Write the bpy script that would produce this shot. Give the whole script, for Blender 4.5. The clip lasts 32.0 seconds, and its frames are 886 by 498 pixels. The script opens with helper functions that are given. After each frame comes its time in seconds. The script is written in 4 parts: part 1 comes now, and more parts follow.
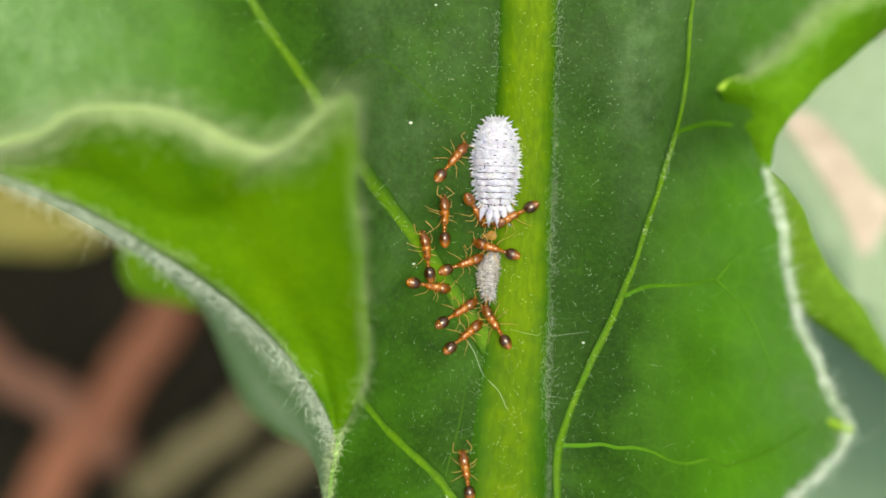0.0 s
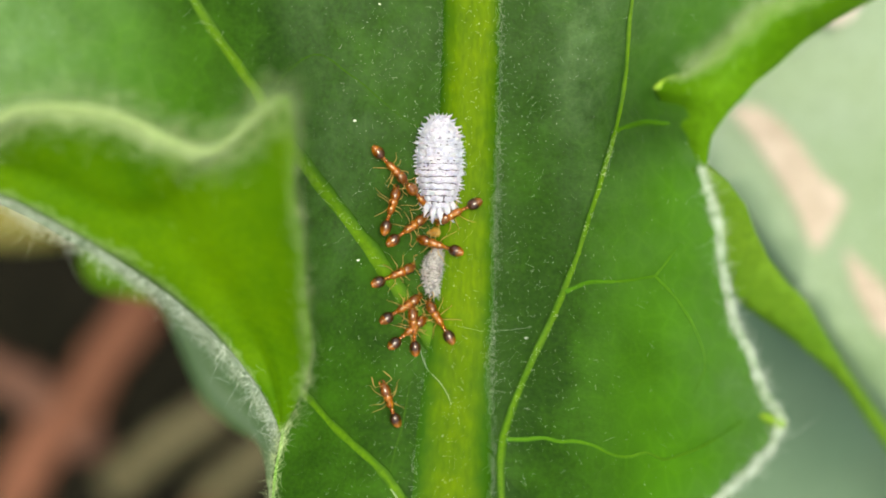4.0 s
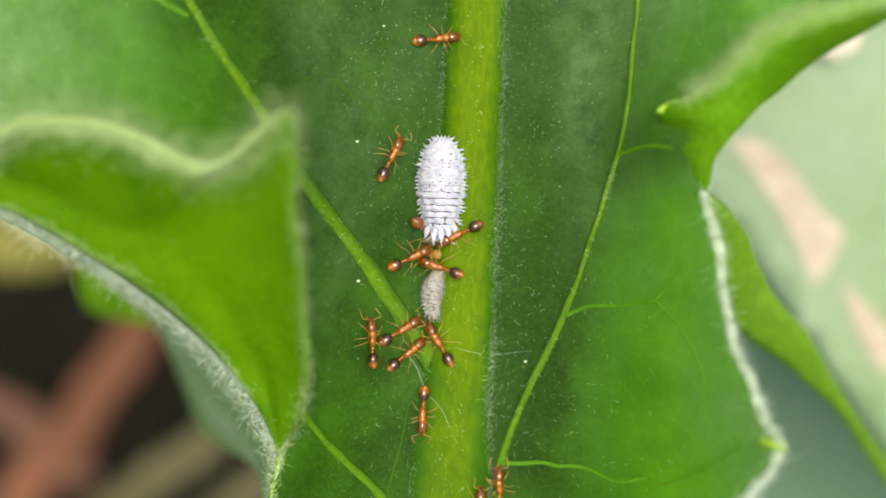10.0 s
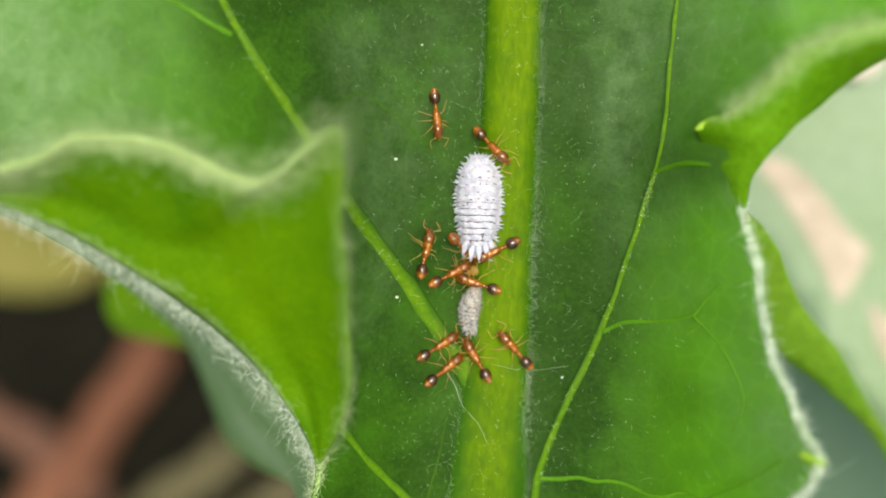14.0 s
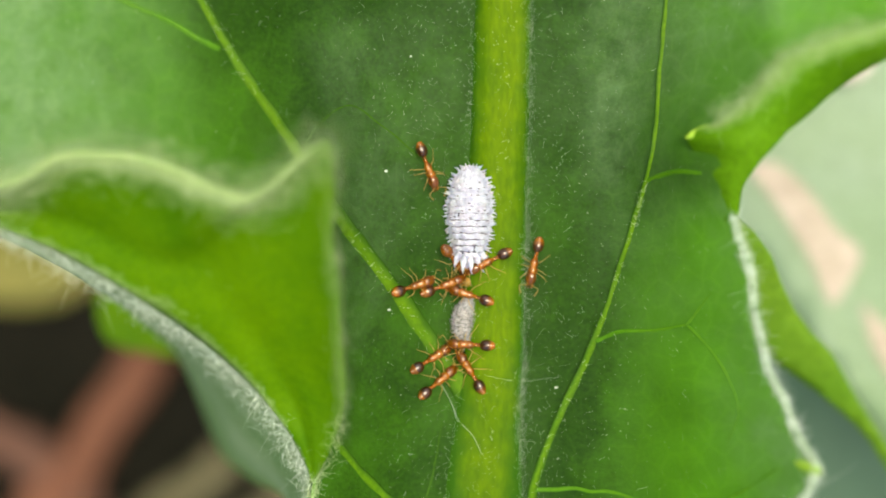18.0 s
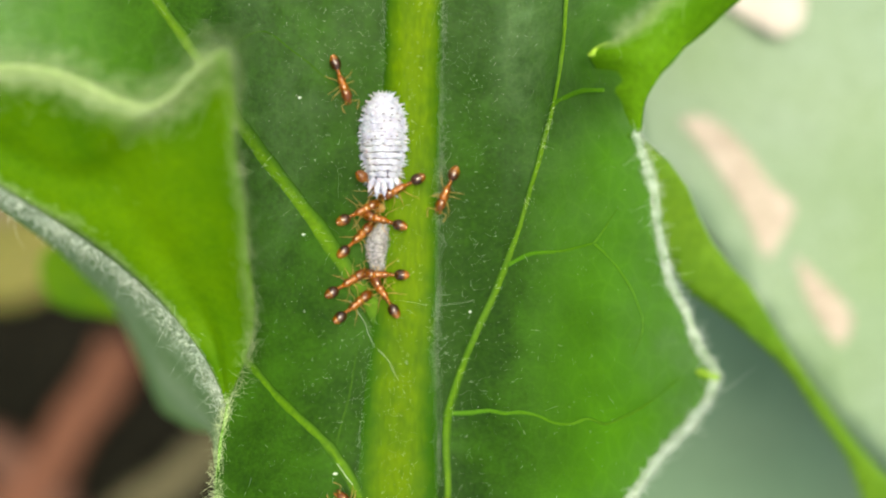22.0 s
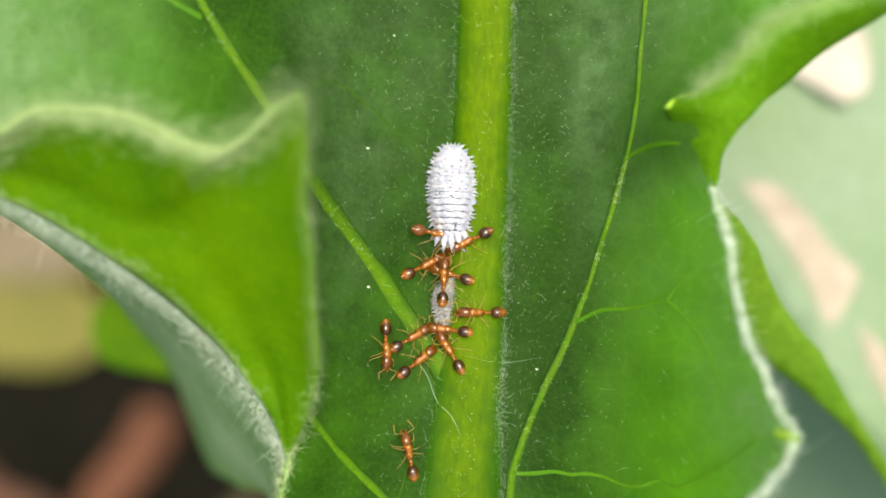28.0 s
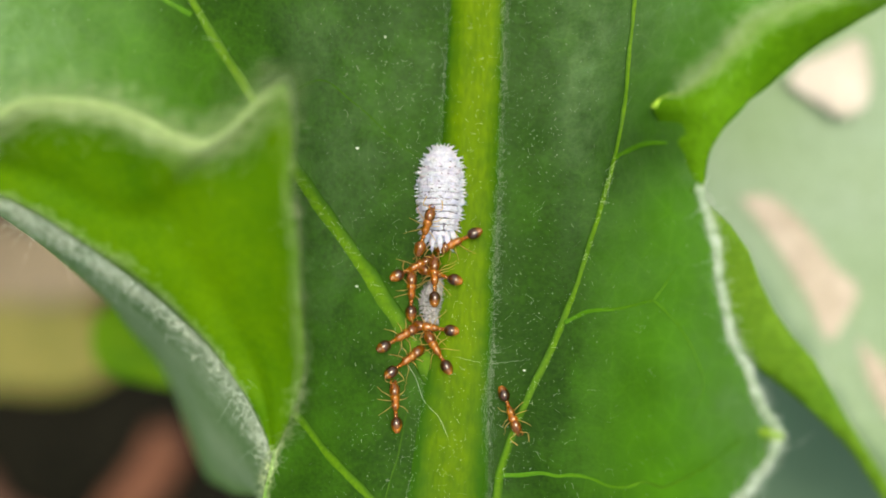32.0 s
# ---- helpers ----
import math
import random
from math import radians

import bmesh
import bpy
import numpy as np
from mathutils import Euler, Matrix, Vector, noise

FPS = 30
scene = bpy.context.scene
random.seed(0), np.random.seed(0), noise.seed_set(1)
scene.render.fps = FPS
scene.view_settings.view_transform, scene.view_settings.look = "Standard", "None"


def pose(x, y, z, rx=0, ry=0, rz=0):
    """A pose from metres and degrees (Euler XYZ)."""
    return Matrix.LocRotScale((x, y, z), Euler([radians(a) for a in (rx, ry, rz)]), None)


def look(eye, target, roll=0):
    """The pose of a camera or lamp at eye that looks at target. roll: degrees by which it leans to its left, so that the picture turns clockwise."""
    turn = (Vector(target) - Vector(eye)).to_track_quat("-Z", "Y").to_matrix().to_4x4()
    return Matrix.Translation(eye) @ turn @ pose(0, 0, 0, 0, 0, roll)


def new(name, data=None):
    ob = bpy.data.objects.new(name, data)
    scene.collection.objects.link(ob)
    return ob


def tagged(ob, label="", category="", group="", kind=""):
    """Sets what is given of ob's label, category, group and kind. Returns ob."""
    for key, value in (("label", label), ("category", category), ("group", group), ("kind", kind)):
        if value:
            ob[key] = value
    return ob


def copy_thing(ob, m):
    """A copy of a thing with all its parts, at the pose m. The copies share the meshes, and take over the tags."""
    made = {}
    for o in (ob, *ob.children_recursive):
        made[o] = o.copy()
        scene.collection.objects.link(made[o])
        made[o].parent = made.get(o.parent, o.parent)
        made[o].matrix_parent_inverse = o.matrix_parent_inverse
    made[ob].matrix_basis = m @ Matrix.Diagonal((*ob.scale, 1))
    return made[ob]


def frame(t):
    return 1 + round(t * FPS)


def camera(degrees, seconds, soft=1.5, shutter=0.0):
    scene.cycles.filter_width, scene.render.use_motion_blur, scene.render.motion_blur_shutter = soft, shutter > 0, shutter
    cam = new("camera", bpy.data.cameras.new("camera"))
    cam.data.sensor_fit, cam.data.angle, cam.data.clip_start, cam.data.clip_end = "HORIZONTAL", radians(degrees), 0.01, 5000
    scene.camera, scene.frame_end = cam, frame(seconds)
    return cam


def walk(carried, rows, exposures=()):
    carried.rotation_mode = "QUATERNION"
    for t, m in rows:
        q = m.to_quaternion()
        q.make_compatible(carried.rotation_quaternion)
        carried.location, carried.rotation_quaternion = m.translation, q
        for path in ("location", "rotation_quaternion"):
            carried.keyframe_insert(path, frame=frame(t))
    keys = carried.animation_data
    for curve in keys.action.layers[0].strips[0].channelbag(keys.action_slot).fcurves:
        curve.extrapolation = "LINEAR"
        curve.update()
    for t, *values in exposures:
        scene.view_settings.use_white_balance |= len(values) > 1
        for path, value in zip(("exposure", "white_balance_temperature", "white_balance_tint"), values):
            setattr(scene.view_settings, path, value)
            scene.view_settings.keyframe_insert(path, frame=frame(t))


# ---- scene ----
MM = 0.001        # the place is laid out in millimetres
LEAF = 155.0      # height of the leaf over the soil, in millimetres

cam = camera(34.0, 32.0, soft=1.6)
cam.data.dof.use_dof = True
cam.data.dof.focus_distance = 0.0404
cam.data.dof.aperture_fstop = 35.0
PATH = [
    (0, -0.871, 1.365, 40.569, -2.758, 0.545, 0.486),
    (0.5, -1.053, 3.732, 40.809, -3.858, -0.204, 0.194),
    (1, -0.230, 2.449, 41.566, -3.075, 0.601, 0.435),
    (1.5, -0.391, 2.002, 41.003, -3.492, -0.121, 0.418),
    (2, -0.082, 1.477, 41.111, -3.600, -0.251, 0.428),
    (2.5, -0.250, 1.512, 41.178, -3.062, -0.101, 0.366),
    (3, 0.335, 1.294, 41.110, -3.095, -0.217, 0.529),
    (3.5, 0.122, 1.725, 41.020, -3.441, -0.223, 0.439),
    (5.5, 0.639, 1.033, 41.053, -2.004, 0.177, 0.665),
    (6, 0.191, 0.981, 41.249, -2.079, 0.194, 0.588),
    (6.5, 0.005, 0.360, 41.026, -2.018, 0.302, 0.894),
    (7, 0.424, 0.356, 41.114, -1.862, 0.143, 0.686),
    (7.5, 0.699, 0.250, 41.300, -2.004, 0.352, 0.683),
    (8, 0.272, 0.043, 41.286, -2.256, 0.303, 0.672),
    (8.5, -0.495, -0.135, 41.529, -1.624, 0.442, 0.887),
    (9, -0.416, -0.029, 41.430, -1.677, -0.161, 1.219),
    (9.5, -0.397, -0.092, 40.988, -1.971, -0.313, 1.439),
    (10, 0.063, 1.094, 41.020, -1.609, -0.315, 1.318),
    (10.5, -0.086, 1.322, 41.228, -1.314, -0.520, 1.326),
    (11, -0.222, 0.835, 41.254, -1.228, -0.476, 1.349),
    (11.5, -0.233, 0.599, 41.518, -1.063, -0.158, 1.341),
    (12, -0.007, 0.424, 41.245, -1.345, -0.290, 1.420),
    (12.5, -0.163, 1.090, 41.266, -1.379, -0.083, 1.368),
    (13, -0.233, 0.852, 41.303, -1.192, -0.253, 1.287),
    (13.5, -0.657, 0.984, 41.656, -0.810, 0.018, 1.220),
    (14, -0.894, 0.911, 41.380, -0.720, -0.157, 1.317),
    (14.5, -0.253, 0.704, 41.567, -0.595, -0.042, 1.094),
    (16.5, -0.967, 0.769, 41.342, -0.716, -0.345, 0.677),
    (17, -1.125, 0.826, 41.031, -0.765, -0.481, 0.631),
    (17.5, -1.262, 1.080, 41.219, -0.676, -0.465, 0.655),
    (18, -0.864, 1.148, 41.230, -0.585, -0.447, 0.465),
    (18.5, -0.602, 0.806, 41.410, -0.611, -0.601, 0.405),
    (19, -0.410, 0.421, 41.118, -0.633, -0.648, 0.442),
    (19.5, -0.575, 0.168, 41.298, -0.445, -0.601, 0.489),
    (20, -0.339, 0.346, 41.363, -0.293, -0.391, 0.417),
    (20.5, -0.253, 0.352, 41.218, -0.195, -0.686, 0.271),
    (21, -0.632, 0.550, 41.844, 0.034, -0.608, 0.177),
    (21.5, 0.535, -0.825, 42.146, -0.170, -0.835, 0.295),
    (22, 1.261, -1.474, 41.759, 0.093, -0.942, 0.111),
    (22.5, 0.948, -0.501, 41.621, -0.128, -0.458, 0.233),
    (23, 0.551, -0.057, 41.529, -0.126, -0.267, 0.394),
    (23.5, 0.852, -0.641, 41.313, 0.141, -0.367, 0.395),
    (24, 0.945, -0.707, 41.373, 0.288, 0.242, 0.222),
    (24.5, 0.562, -0.878, 41.161, 0.429, 0.260, 0.288),
    (25, 0.474, -0.762, 41.193, 0.709, 0.274, 0.128),
    (25.5, 0.191, -0.454, 41.018, 0.411, 0.298, 0.268),
    (27.5, 0.158, -1.717, 41.288, 2.873, 0.809, 1.177),
    (28, 0.329, -2.106, 40.939, 3.125, 0.372, 1.154),
    (28.5, 0.233, -2.043, 40.868, 2.995, 0.373, 1.307),
    (29, 0.694, -1.327, 41.102, 2.909, 0.808, 1.219),
    (29.5, 1.095, -1.457, 41.286, 3.409, 1.041, 1.046),
    (30, 0.896, -2.141, 41.025, 3.550, 1.130, 1.368),
    (30.5, 0.631, -3.075, 40.881, 3.692, 0.897, 1.638),
    (31, 1.275, -3.432, 40.690, 3.977, 0.747, 1.772),
    (31.5, 1.836, -3.585, 40.832, 4.474, 0.611, 1.482),
    (32, 1.220, -3.064, 40.919, 4.510, 1.099, 1.675),
]
walk(cam, [(t, pose(x * MM, y * MM, (z + LEAF) * MM, a, b, c)) for t, x, y, z, a, b, c in PATH], [(0.0, 0.78, 8000, 0), (9.0, 0.80, 8000, 0), (19.0, 0.84, 8000, 0), (31.0, 0.93, 8000, 0), (32.0, 0.70, 8000, 0)])

# ---- light: a bright overcast sky ----
world = bpy.data.worlds.new("sky")
scene.world = world
world.use_nodes = True
sky = world.node_tree.nodes.new("ShaderNodeTexSky")
sky.sky_type, sky.sun_disc = "NISHITA", False
sky.sun_elevation, sky.sun_rotation = radians(82.3), radians(42)
sky.air_density, sky.dust_density = 1.0, 5.0
background = world.node_tree.nodes["Background"]
background.inputs["Strength"].default_value = 0.15
world.node_tree.links.new(sky.outputs[0], background.inputs["Color"])
sun = new("sun", bpy.data.lights.new("sun", "SUN"))
sun.data.energy, sun.data.angle, sun.data.color = 1.5, radians(28), (1.0, 0.97, 0.92)
sun.matrix_world = look((0.09, 0.10, 1.0), (0, 0, 0))


# ---- materials ----
def nodes_of(m):
    m.use_nodes = True
    return m.node_tree.nodes, m.node_tree.links, m.node_tree.nodes["Principled BSDF"]


def mm_noise(nodes, links, scale, detail=4.0, rough=0.55, stretch=(1, 1, 1)):
    """Noise over the object's own space, in features a millimetre."""
    co = nodes.new("ShaderNodeTexCoord")
    mp = nodes.new("ShaderNodeMapping")
    mp.inputs["Scale"].default_value = [1000 * s for s in stretch]
    n = nodes.new("ShaderNodeTexNoise")
    n.inputs["Scale"].default_value, n.inputs["Detail"].default_value, n.inputs["Roughness"].default_value = scale, detail, rough
    links.new(co.outputs["Object"], mp.inputs["Vector"])
    links.new(mp.outputs["Vector"], n.inputs["Vector"])
    return n


def ramp(nodes, links, source, stops):
    r = nodes.new("ShaderNodeValToRGB")
    while len(r.color_ramp.elements) < len(stops):
        r.color_ramp.elements.new(0.5)
    for e, (at, colour) in zip(r.color_ramp.elements, stops):
        e.position, e.color = at, (*colour, 1)
    links.new(source, r.inputs["Fac"])
    return r


def mixed(nodes, links, a, b, fac, how="MIX"):
    m = nodes.new("ShaderNodeMix")
    m.data_type, m.blend_type = "RGBA", how
    links.new(a, m.inputs["A"]), links.new(b, m.inputs["B"])
    if isinstance(fac, float):
        m.inputs["Factor"].default_value = fac
    else:
        links.new(fac, m.inputs["Factor"])
    return m.outputs["Result"]


def skin(name, low, high, rough=0.5, coarse=0.3, fine=6.0, bump=0.02, through_light=0.0, sub=0.0, sub_radius=0.2, coat=0.0, spec=0.5, stretch=(1, 1, 1), speckle=0.35, coat_rough=0.04, coat_ior=1.5):
    """A natural surface: colour at two scales, fine relief (bump in millimetres) and light that shines through."""
    m = bpy.data.materials.new(name)
    nodes, links, bsdf = nodes_of(m)
    big, small = mm_noise(nodes, links, coarse, 3), mm_noise(nodes, links, fine, 5, 0.65, stretch)
    base = ramp(nodes, links, big.outputs["Fac"], [(0.35, low), (0.65, high)])
    grain = ramp(nodes, links, small.outputs["Fac"], [(0.3, [c * 0.6 for c in low]), (0.75, [min(1, c * 1.25) for c in high])])
    colour = mixed(nodes, links, base.outputs["Color"], grain.outputs["Color"], speckle)
    links.new(colour, bsdf.inputs["Base Color"])
    bsdf.inputs["Roughness"].default_value = rough
    bsdf.inputs["Specular IOR Level"].default_value = spec
    bsdf.inputs["Coat Weight"].default_value, bsdf.inputs["Coat Roughness"].default_value, bsdf.inputs["Coat IOR"].default_value = coat, coat_rough, coat_ior
    if sub:
        bsdf.inputs["Subsurface Weight"].default_value = sub
        bsdf.inputs["Subsurface Scale"].default_value = sub_radius * MM
        bsdf.inputs["Subsurface Radius"].default_value = (1.0, 0.45, 0.15)
    b = nodes.new("ShaderNodeBump")
    b.inputs["Strength"].default_value, b.inputs["Distance"].default_value = 1.0, bump * MM
    links.new(small.outputs["Fac"], b.inputs["Height"])
    links.new(b.outputs["Normal"], bsdf.inputs["Normal"])
    if through_light:
        glow = nodes.new("ShaderNodeBsdfTranslucent")
        links.new(mixed(nodes, links, colour, colour, 0.5, "ADD"), glow.inputs["Color"])
        mix = nodes.new("ShaderNodeMixShader")
        mix.inputs["Fac"].default_value = through_light
        links.new(bsdf.outputs[0], mix.inputs[1]), links.new(glow.outputs[0], mix.inputs[2])
        links.new(mix.outputs[0], nodes["Material Output"].inputs["Surface"])
    return m


BLADE = skin("leaf_green", (0.011, 0.047, 0.003), (0.023, 0.084, 0.005), 0.5, 0.22, 8.0, 0.05, 0.3, spec=0.10, speckle=0.6)


def lit_margin(m, colour, down_and_sheen):
    """Paints side light on the blade: lighter and yellower towards its lobes, in blotches."""
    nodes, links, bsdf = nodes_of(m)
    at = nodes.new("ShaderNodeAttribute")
    at.attribute_name = "outer_light"
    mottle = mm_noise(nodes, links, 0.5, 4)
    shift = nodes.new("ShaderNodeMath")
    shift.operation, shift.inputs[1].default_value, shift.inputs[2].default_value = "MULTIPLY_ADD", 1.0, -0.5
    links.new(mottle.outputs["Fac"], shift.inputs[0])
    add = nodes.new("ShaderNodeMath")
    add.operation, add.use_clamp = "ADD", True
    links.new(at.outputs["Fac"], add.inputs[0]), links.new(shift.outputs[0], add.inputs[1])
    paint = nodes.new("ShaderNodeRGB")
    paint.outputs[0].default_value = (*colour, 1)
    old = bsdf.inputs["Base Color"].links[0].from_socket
    lit = mixed(nodes, links, old, paint.outputs[0], add.outputs[0])
    # greyish patches beside the midrib and on the lobes: fine down plus painted sheen
    hazy = nodes.new("ShaderNodeAttribute")
    hazy.attribute_name = "down_and_sheen"
    patchy = mm_noise(nodes, links, 0.8, 6, 0.7)
    soft = ramp(nodes, links, patchy.outputs["Fac"], [(0.32, (0.25, 0.25, 0.25)), (0.68, (1, 1, 1))])
    much = nodes.new("ShaderNodeMath")
    much.operation = "MULTIPLY"
    links.new(hazy.outputs["Fac"], much.inputs[0]), links.new(soft.outputs["Color"], much.inputs[1])
    grey = nodes.new("ShaderNodeRGB")
    grey.outputs[0].default_value = (*down_and_sheen, 1)
    lit = mixed(nodes, links, lit, grey.outputs[0], much.outputs[0])
    # small cells between the finest veins
    co, mp, cells = nodes.new("ShaderNodeTexCoord"), nodes.new("ShaderNodeMapping"), nodes.new("ShaderNodeTexVoronoi")
    mp.inputs["Scale"].default_value = (1000, 1000, 1000)
    cells.feature, cells.inputs["Scale"].default_value = "DISTANCE_TO_EDGE", 1.5
    links.new(co.outputs["Object"], mp.inputs["Vector"]), links.new(mp.outputs["Vector"], cells.inputs["Vector"])
    net = ramp(nodes, links, cells.outputs["Distance"], [(0.0, (1.5, 1.35, 1.3)), (0.10, (1, 1, 1))])
    done = mixed(nodes, links, lit, net.outputs["Color"], 0.22, "MULTIPLY")
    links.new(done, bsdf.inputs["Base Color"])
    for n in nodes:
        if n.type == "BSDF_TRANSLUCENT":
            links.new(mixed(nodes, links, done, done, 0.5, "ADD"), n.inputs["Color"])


lit_margin(BLADE, (0.084, 0.280, 0.013), (0.185, 0.335, 0.150))
# lighter copy of the blade green; light through the lobes is put into it
LOBE = skin("bright_leaf_green", (0.060, 0.197, 0.003), (0.138, 0.310, 0.005), 0.55, 0.30, 5.0, 0.010, 0.4, spec=0.12, speckle=0.2)
RIB = skin("midrib_green", (0.062, 0.150, 0.001), (0.120, 0.222, 0.002), 0.55, 0.6, 9.0, 0.018, 0.2, spec=0.08, stretch=(1, 0.25, 1), speckle=0.5)


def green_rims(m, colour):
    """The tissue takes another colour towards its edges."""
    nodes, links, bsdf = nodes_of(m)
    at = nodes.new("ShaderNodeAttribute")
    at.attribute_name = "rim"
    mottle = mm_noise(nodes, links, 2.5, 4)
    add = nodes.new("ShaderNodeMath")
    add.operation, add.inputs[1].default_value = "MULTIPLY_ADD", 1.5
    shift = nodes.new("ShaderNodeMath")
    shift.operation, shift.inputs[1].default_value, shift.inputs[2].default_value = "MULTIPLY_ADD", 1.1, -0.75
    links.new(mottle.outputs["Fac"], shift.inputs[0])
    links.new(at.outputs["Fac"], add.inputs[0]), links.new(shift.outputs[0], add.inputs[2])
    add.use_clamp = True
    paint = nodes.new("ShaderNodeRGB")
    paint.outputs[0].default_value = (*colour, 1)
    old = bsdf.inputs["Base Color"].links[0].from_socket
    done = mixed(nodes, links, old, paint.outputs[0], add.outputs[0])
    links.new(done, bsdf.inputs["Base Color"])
    for n in nodes:
        if n.type == "BSDF_TRANSLUCENT":
            links.new(done, n.inputs["Color"])


TOOTH = skin("tooth_green", (0.084, 0.260, 0.006), (0.150, 0.370, 0.014), 0.55, 0.4, 5.0, 0.02, 0.4, spec=0.12, speckle=0.45)
green_rims(TOOTH, (0.330, 0.520, 0.170))
RIB_STALK = RIB.copy()
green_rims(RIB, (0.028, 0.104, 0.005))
green_rims(LOBE, (0.400, 0.560, 0.245))
FINE_VEIN = skin("fine_vein_green", (0.060, 0.200, 0.006), (0.096, 0.255, 0.009), 0.5, 0.6, 8.0, 0.02, 0.2, spec=0.2)
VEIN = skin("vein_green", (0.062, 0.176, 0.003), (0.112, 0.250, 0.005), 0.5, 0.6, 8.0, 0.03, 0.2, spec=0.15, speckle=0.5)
FAINT_VEIN = skin("faint_vein_green", (0.030, 0.105, 0.005), (0.052, 0.150, 0.008), 0.5, 0.6, 8.0, 0.02, 0.2, spec=0.1)
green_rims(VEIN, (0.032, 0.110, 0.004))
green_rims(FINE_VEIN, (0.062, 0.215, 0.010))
RIM = skin("leaf_margin_green", (0.100, 0.285, 0.012), (0.150, 0.345, 0.024), 0.6, 0.8, 6.0, 0.03, 0.0, speckle=0.5)
green_rims(RIM, (0.090, 0.280, 0.014))
TIP = skin("leaf_tip_yellow_green", (0.260, 0.480, 0.030), (0.380, 0.600, 0.070), 0.5, 0.8, 8.0, 0.02, 0.0, speckle=0.3)
HAIR = skin("white_hair", (0.74, 0.84, 0.76), (0.90, 0.96, 0.90), 0.5, 1.0, 9.0, 0.001, 0.5)
FELT = skin("white_felt", (0.28, 0.39, 0.27), (0.64, 0.73, 0.63), 0.8, 3.0, 16.0, 0.06, 0.0, spec=0.1, speckle=0.5)
WOOL = skin("pale_green_wool", (0.62, 0.76, 0.46), (0.82, 0.92, 0.66), 0.6, 1.0, 9.0, 0.001, 0.5, spec=0.2)
PALE = skin("pale_leaf_green", (0.190, 0.320, 0.135), (0.240, 0.360, 0.260), 0.5, 0.09, 2.0, 0.02, 0.25)
STRIP = skin("leaf_edge_green", (0.110, 0.280, 0.010), (0.185, 0.370, 0.022), 0.5, 0.2, 4.0, 0.02, 0.3)
# the dull blue-green of a leaf in shade, put into the base colour
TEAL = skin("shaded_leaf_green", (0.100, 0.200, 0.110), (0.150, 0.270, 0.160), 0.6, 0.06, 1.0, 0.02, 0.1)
UNDER = skin("leaf_underside_green", (0.180, 0.345, 0.130), (0.380, 0.545, 0.310), 0.7, 0.3, 5.0, 0.03, 0.25, spec=0.05)
green_rims(UNDER, (0.210, 0.390, 0.130))
SCAR = skin("dry_tan_tissue", (0.330, 0.285, 0.225), (0.480, 0.420, 0.370), 0.7, 0.5, 2.0, 0.03)
PETAL = skin("white_petal", (0.52, 0.48, 0.42), (0.68, 0.64, 0.60), 0.6, 0.4, 3.0, 0.02, 0.2)
# soil far darker than its own tone: shade of the plants is put in
SOIL = skin("dark_soil", (0.0045, 0.005, 0.0036), (0.014, 0.0135, 0.010), 0.95, 0.05, 0.6, 0.8, spec=0.05)
STICK = skin("reddish_bark", (0.100, 0.044, 0.027), (0.200, 0.088, 0.056), 0.8, 0.06, 0.8, 0.4, spec=0.1)
DRYSTICK = skin("grey_brown_bark", (0.070, 0.038, 0.028), (0.140, 0.074, 0.055), 0.85, 0.06, 0.8, 0.4, spec=0.1)
STALK = skin("olive_stalk", (0.085, 0.080, 0.042), (0.160, 0.146, 0.084), 0.7, 0.08, 0.8, 0.2, spec=0.1)
YELLOWED = skin("yellowed_leaf", (0.085, 0.120, 0.012), (0.230, 0.205, 0.042), 0.6, 0.06, 0.8, 0.2, 0.2)
DEADLEAF = skin("dead_leaf_beige", (0.100, 0.075, 0.050), (0.300, 0.250, 0.170), 0.8, 0.08, 0.8, 0.2, 0.1)
WAX = skin("white_wax", (0.46, 0.49, 0.69), (0.74, 0.77, 0.95), 0.9, 5.0, 18.0, 0.08, 0, 0.2, 0.08, spec=0.1)
GREYWAX = skin("grey_wax", (0.13, 0.125, 0.12), (0.60, 0.60, 0.63), 0.9, 5.0, 12.0, 0.09, 0, 0.2, 0.08, spec=0.1, speckle=0.6)
CORE = skin("lilac_grey_skin", (0.07, 0.065, 0.09), (0.13, 0.12, 0.17), 0.8, 3.0, 10.0, 0.02)
GREYCORE = skin("dark_grey_skin", (0.07, 0.07, 0.06), (0.13, 0.13, 0.11), 0.8, 3.0, 10.0, 0.02)
AMBER = skin("amber_shell", (0.030, 0.008, 0.0008), (0.380, 0.130, 0.008), 0.3, 6.5, 14.0, 0.012, 0, 0.5, 0.14, 0.8, spec=0.12, speckle=0.25, coat_rough=0.05, coat_ior=1.65)
HEADSHELL = skin("brown_amber_shell", (0.024, 0.006, 0.0006), (0.240, 0.074, 0.004), 0.3, 6.0, 11.0, 0.008, 0, 0.45, 0.12, 1.0, spec=0.12, speckle=0.5, coat_rough=0.05, coat_ior=1.65)
GASTER = skin("dark_brown_shell", (0.014, 0.004, 0.001), (0.055, 0.015, 0.002), 0.3, 3.0, 14.0, 0.002, 0, 0.25, 0.1, 1.0, spec=0.12, coat_rough=0.12, coat_ior=1.65)
GASTER_TIP = skin("orange_shell", (0.060, 0.016, 0.002), (0.260, 0.080, 0.005), 0.3, 3.5, 14.0, 0.003, 0, 0.4, 0.15, 1.0, spec=0.12, coat_rough=0.12, coat_ior=1.65)


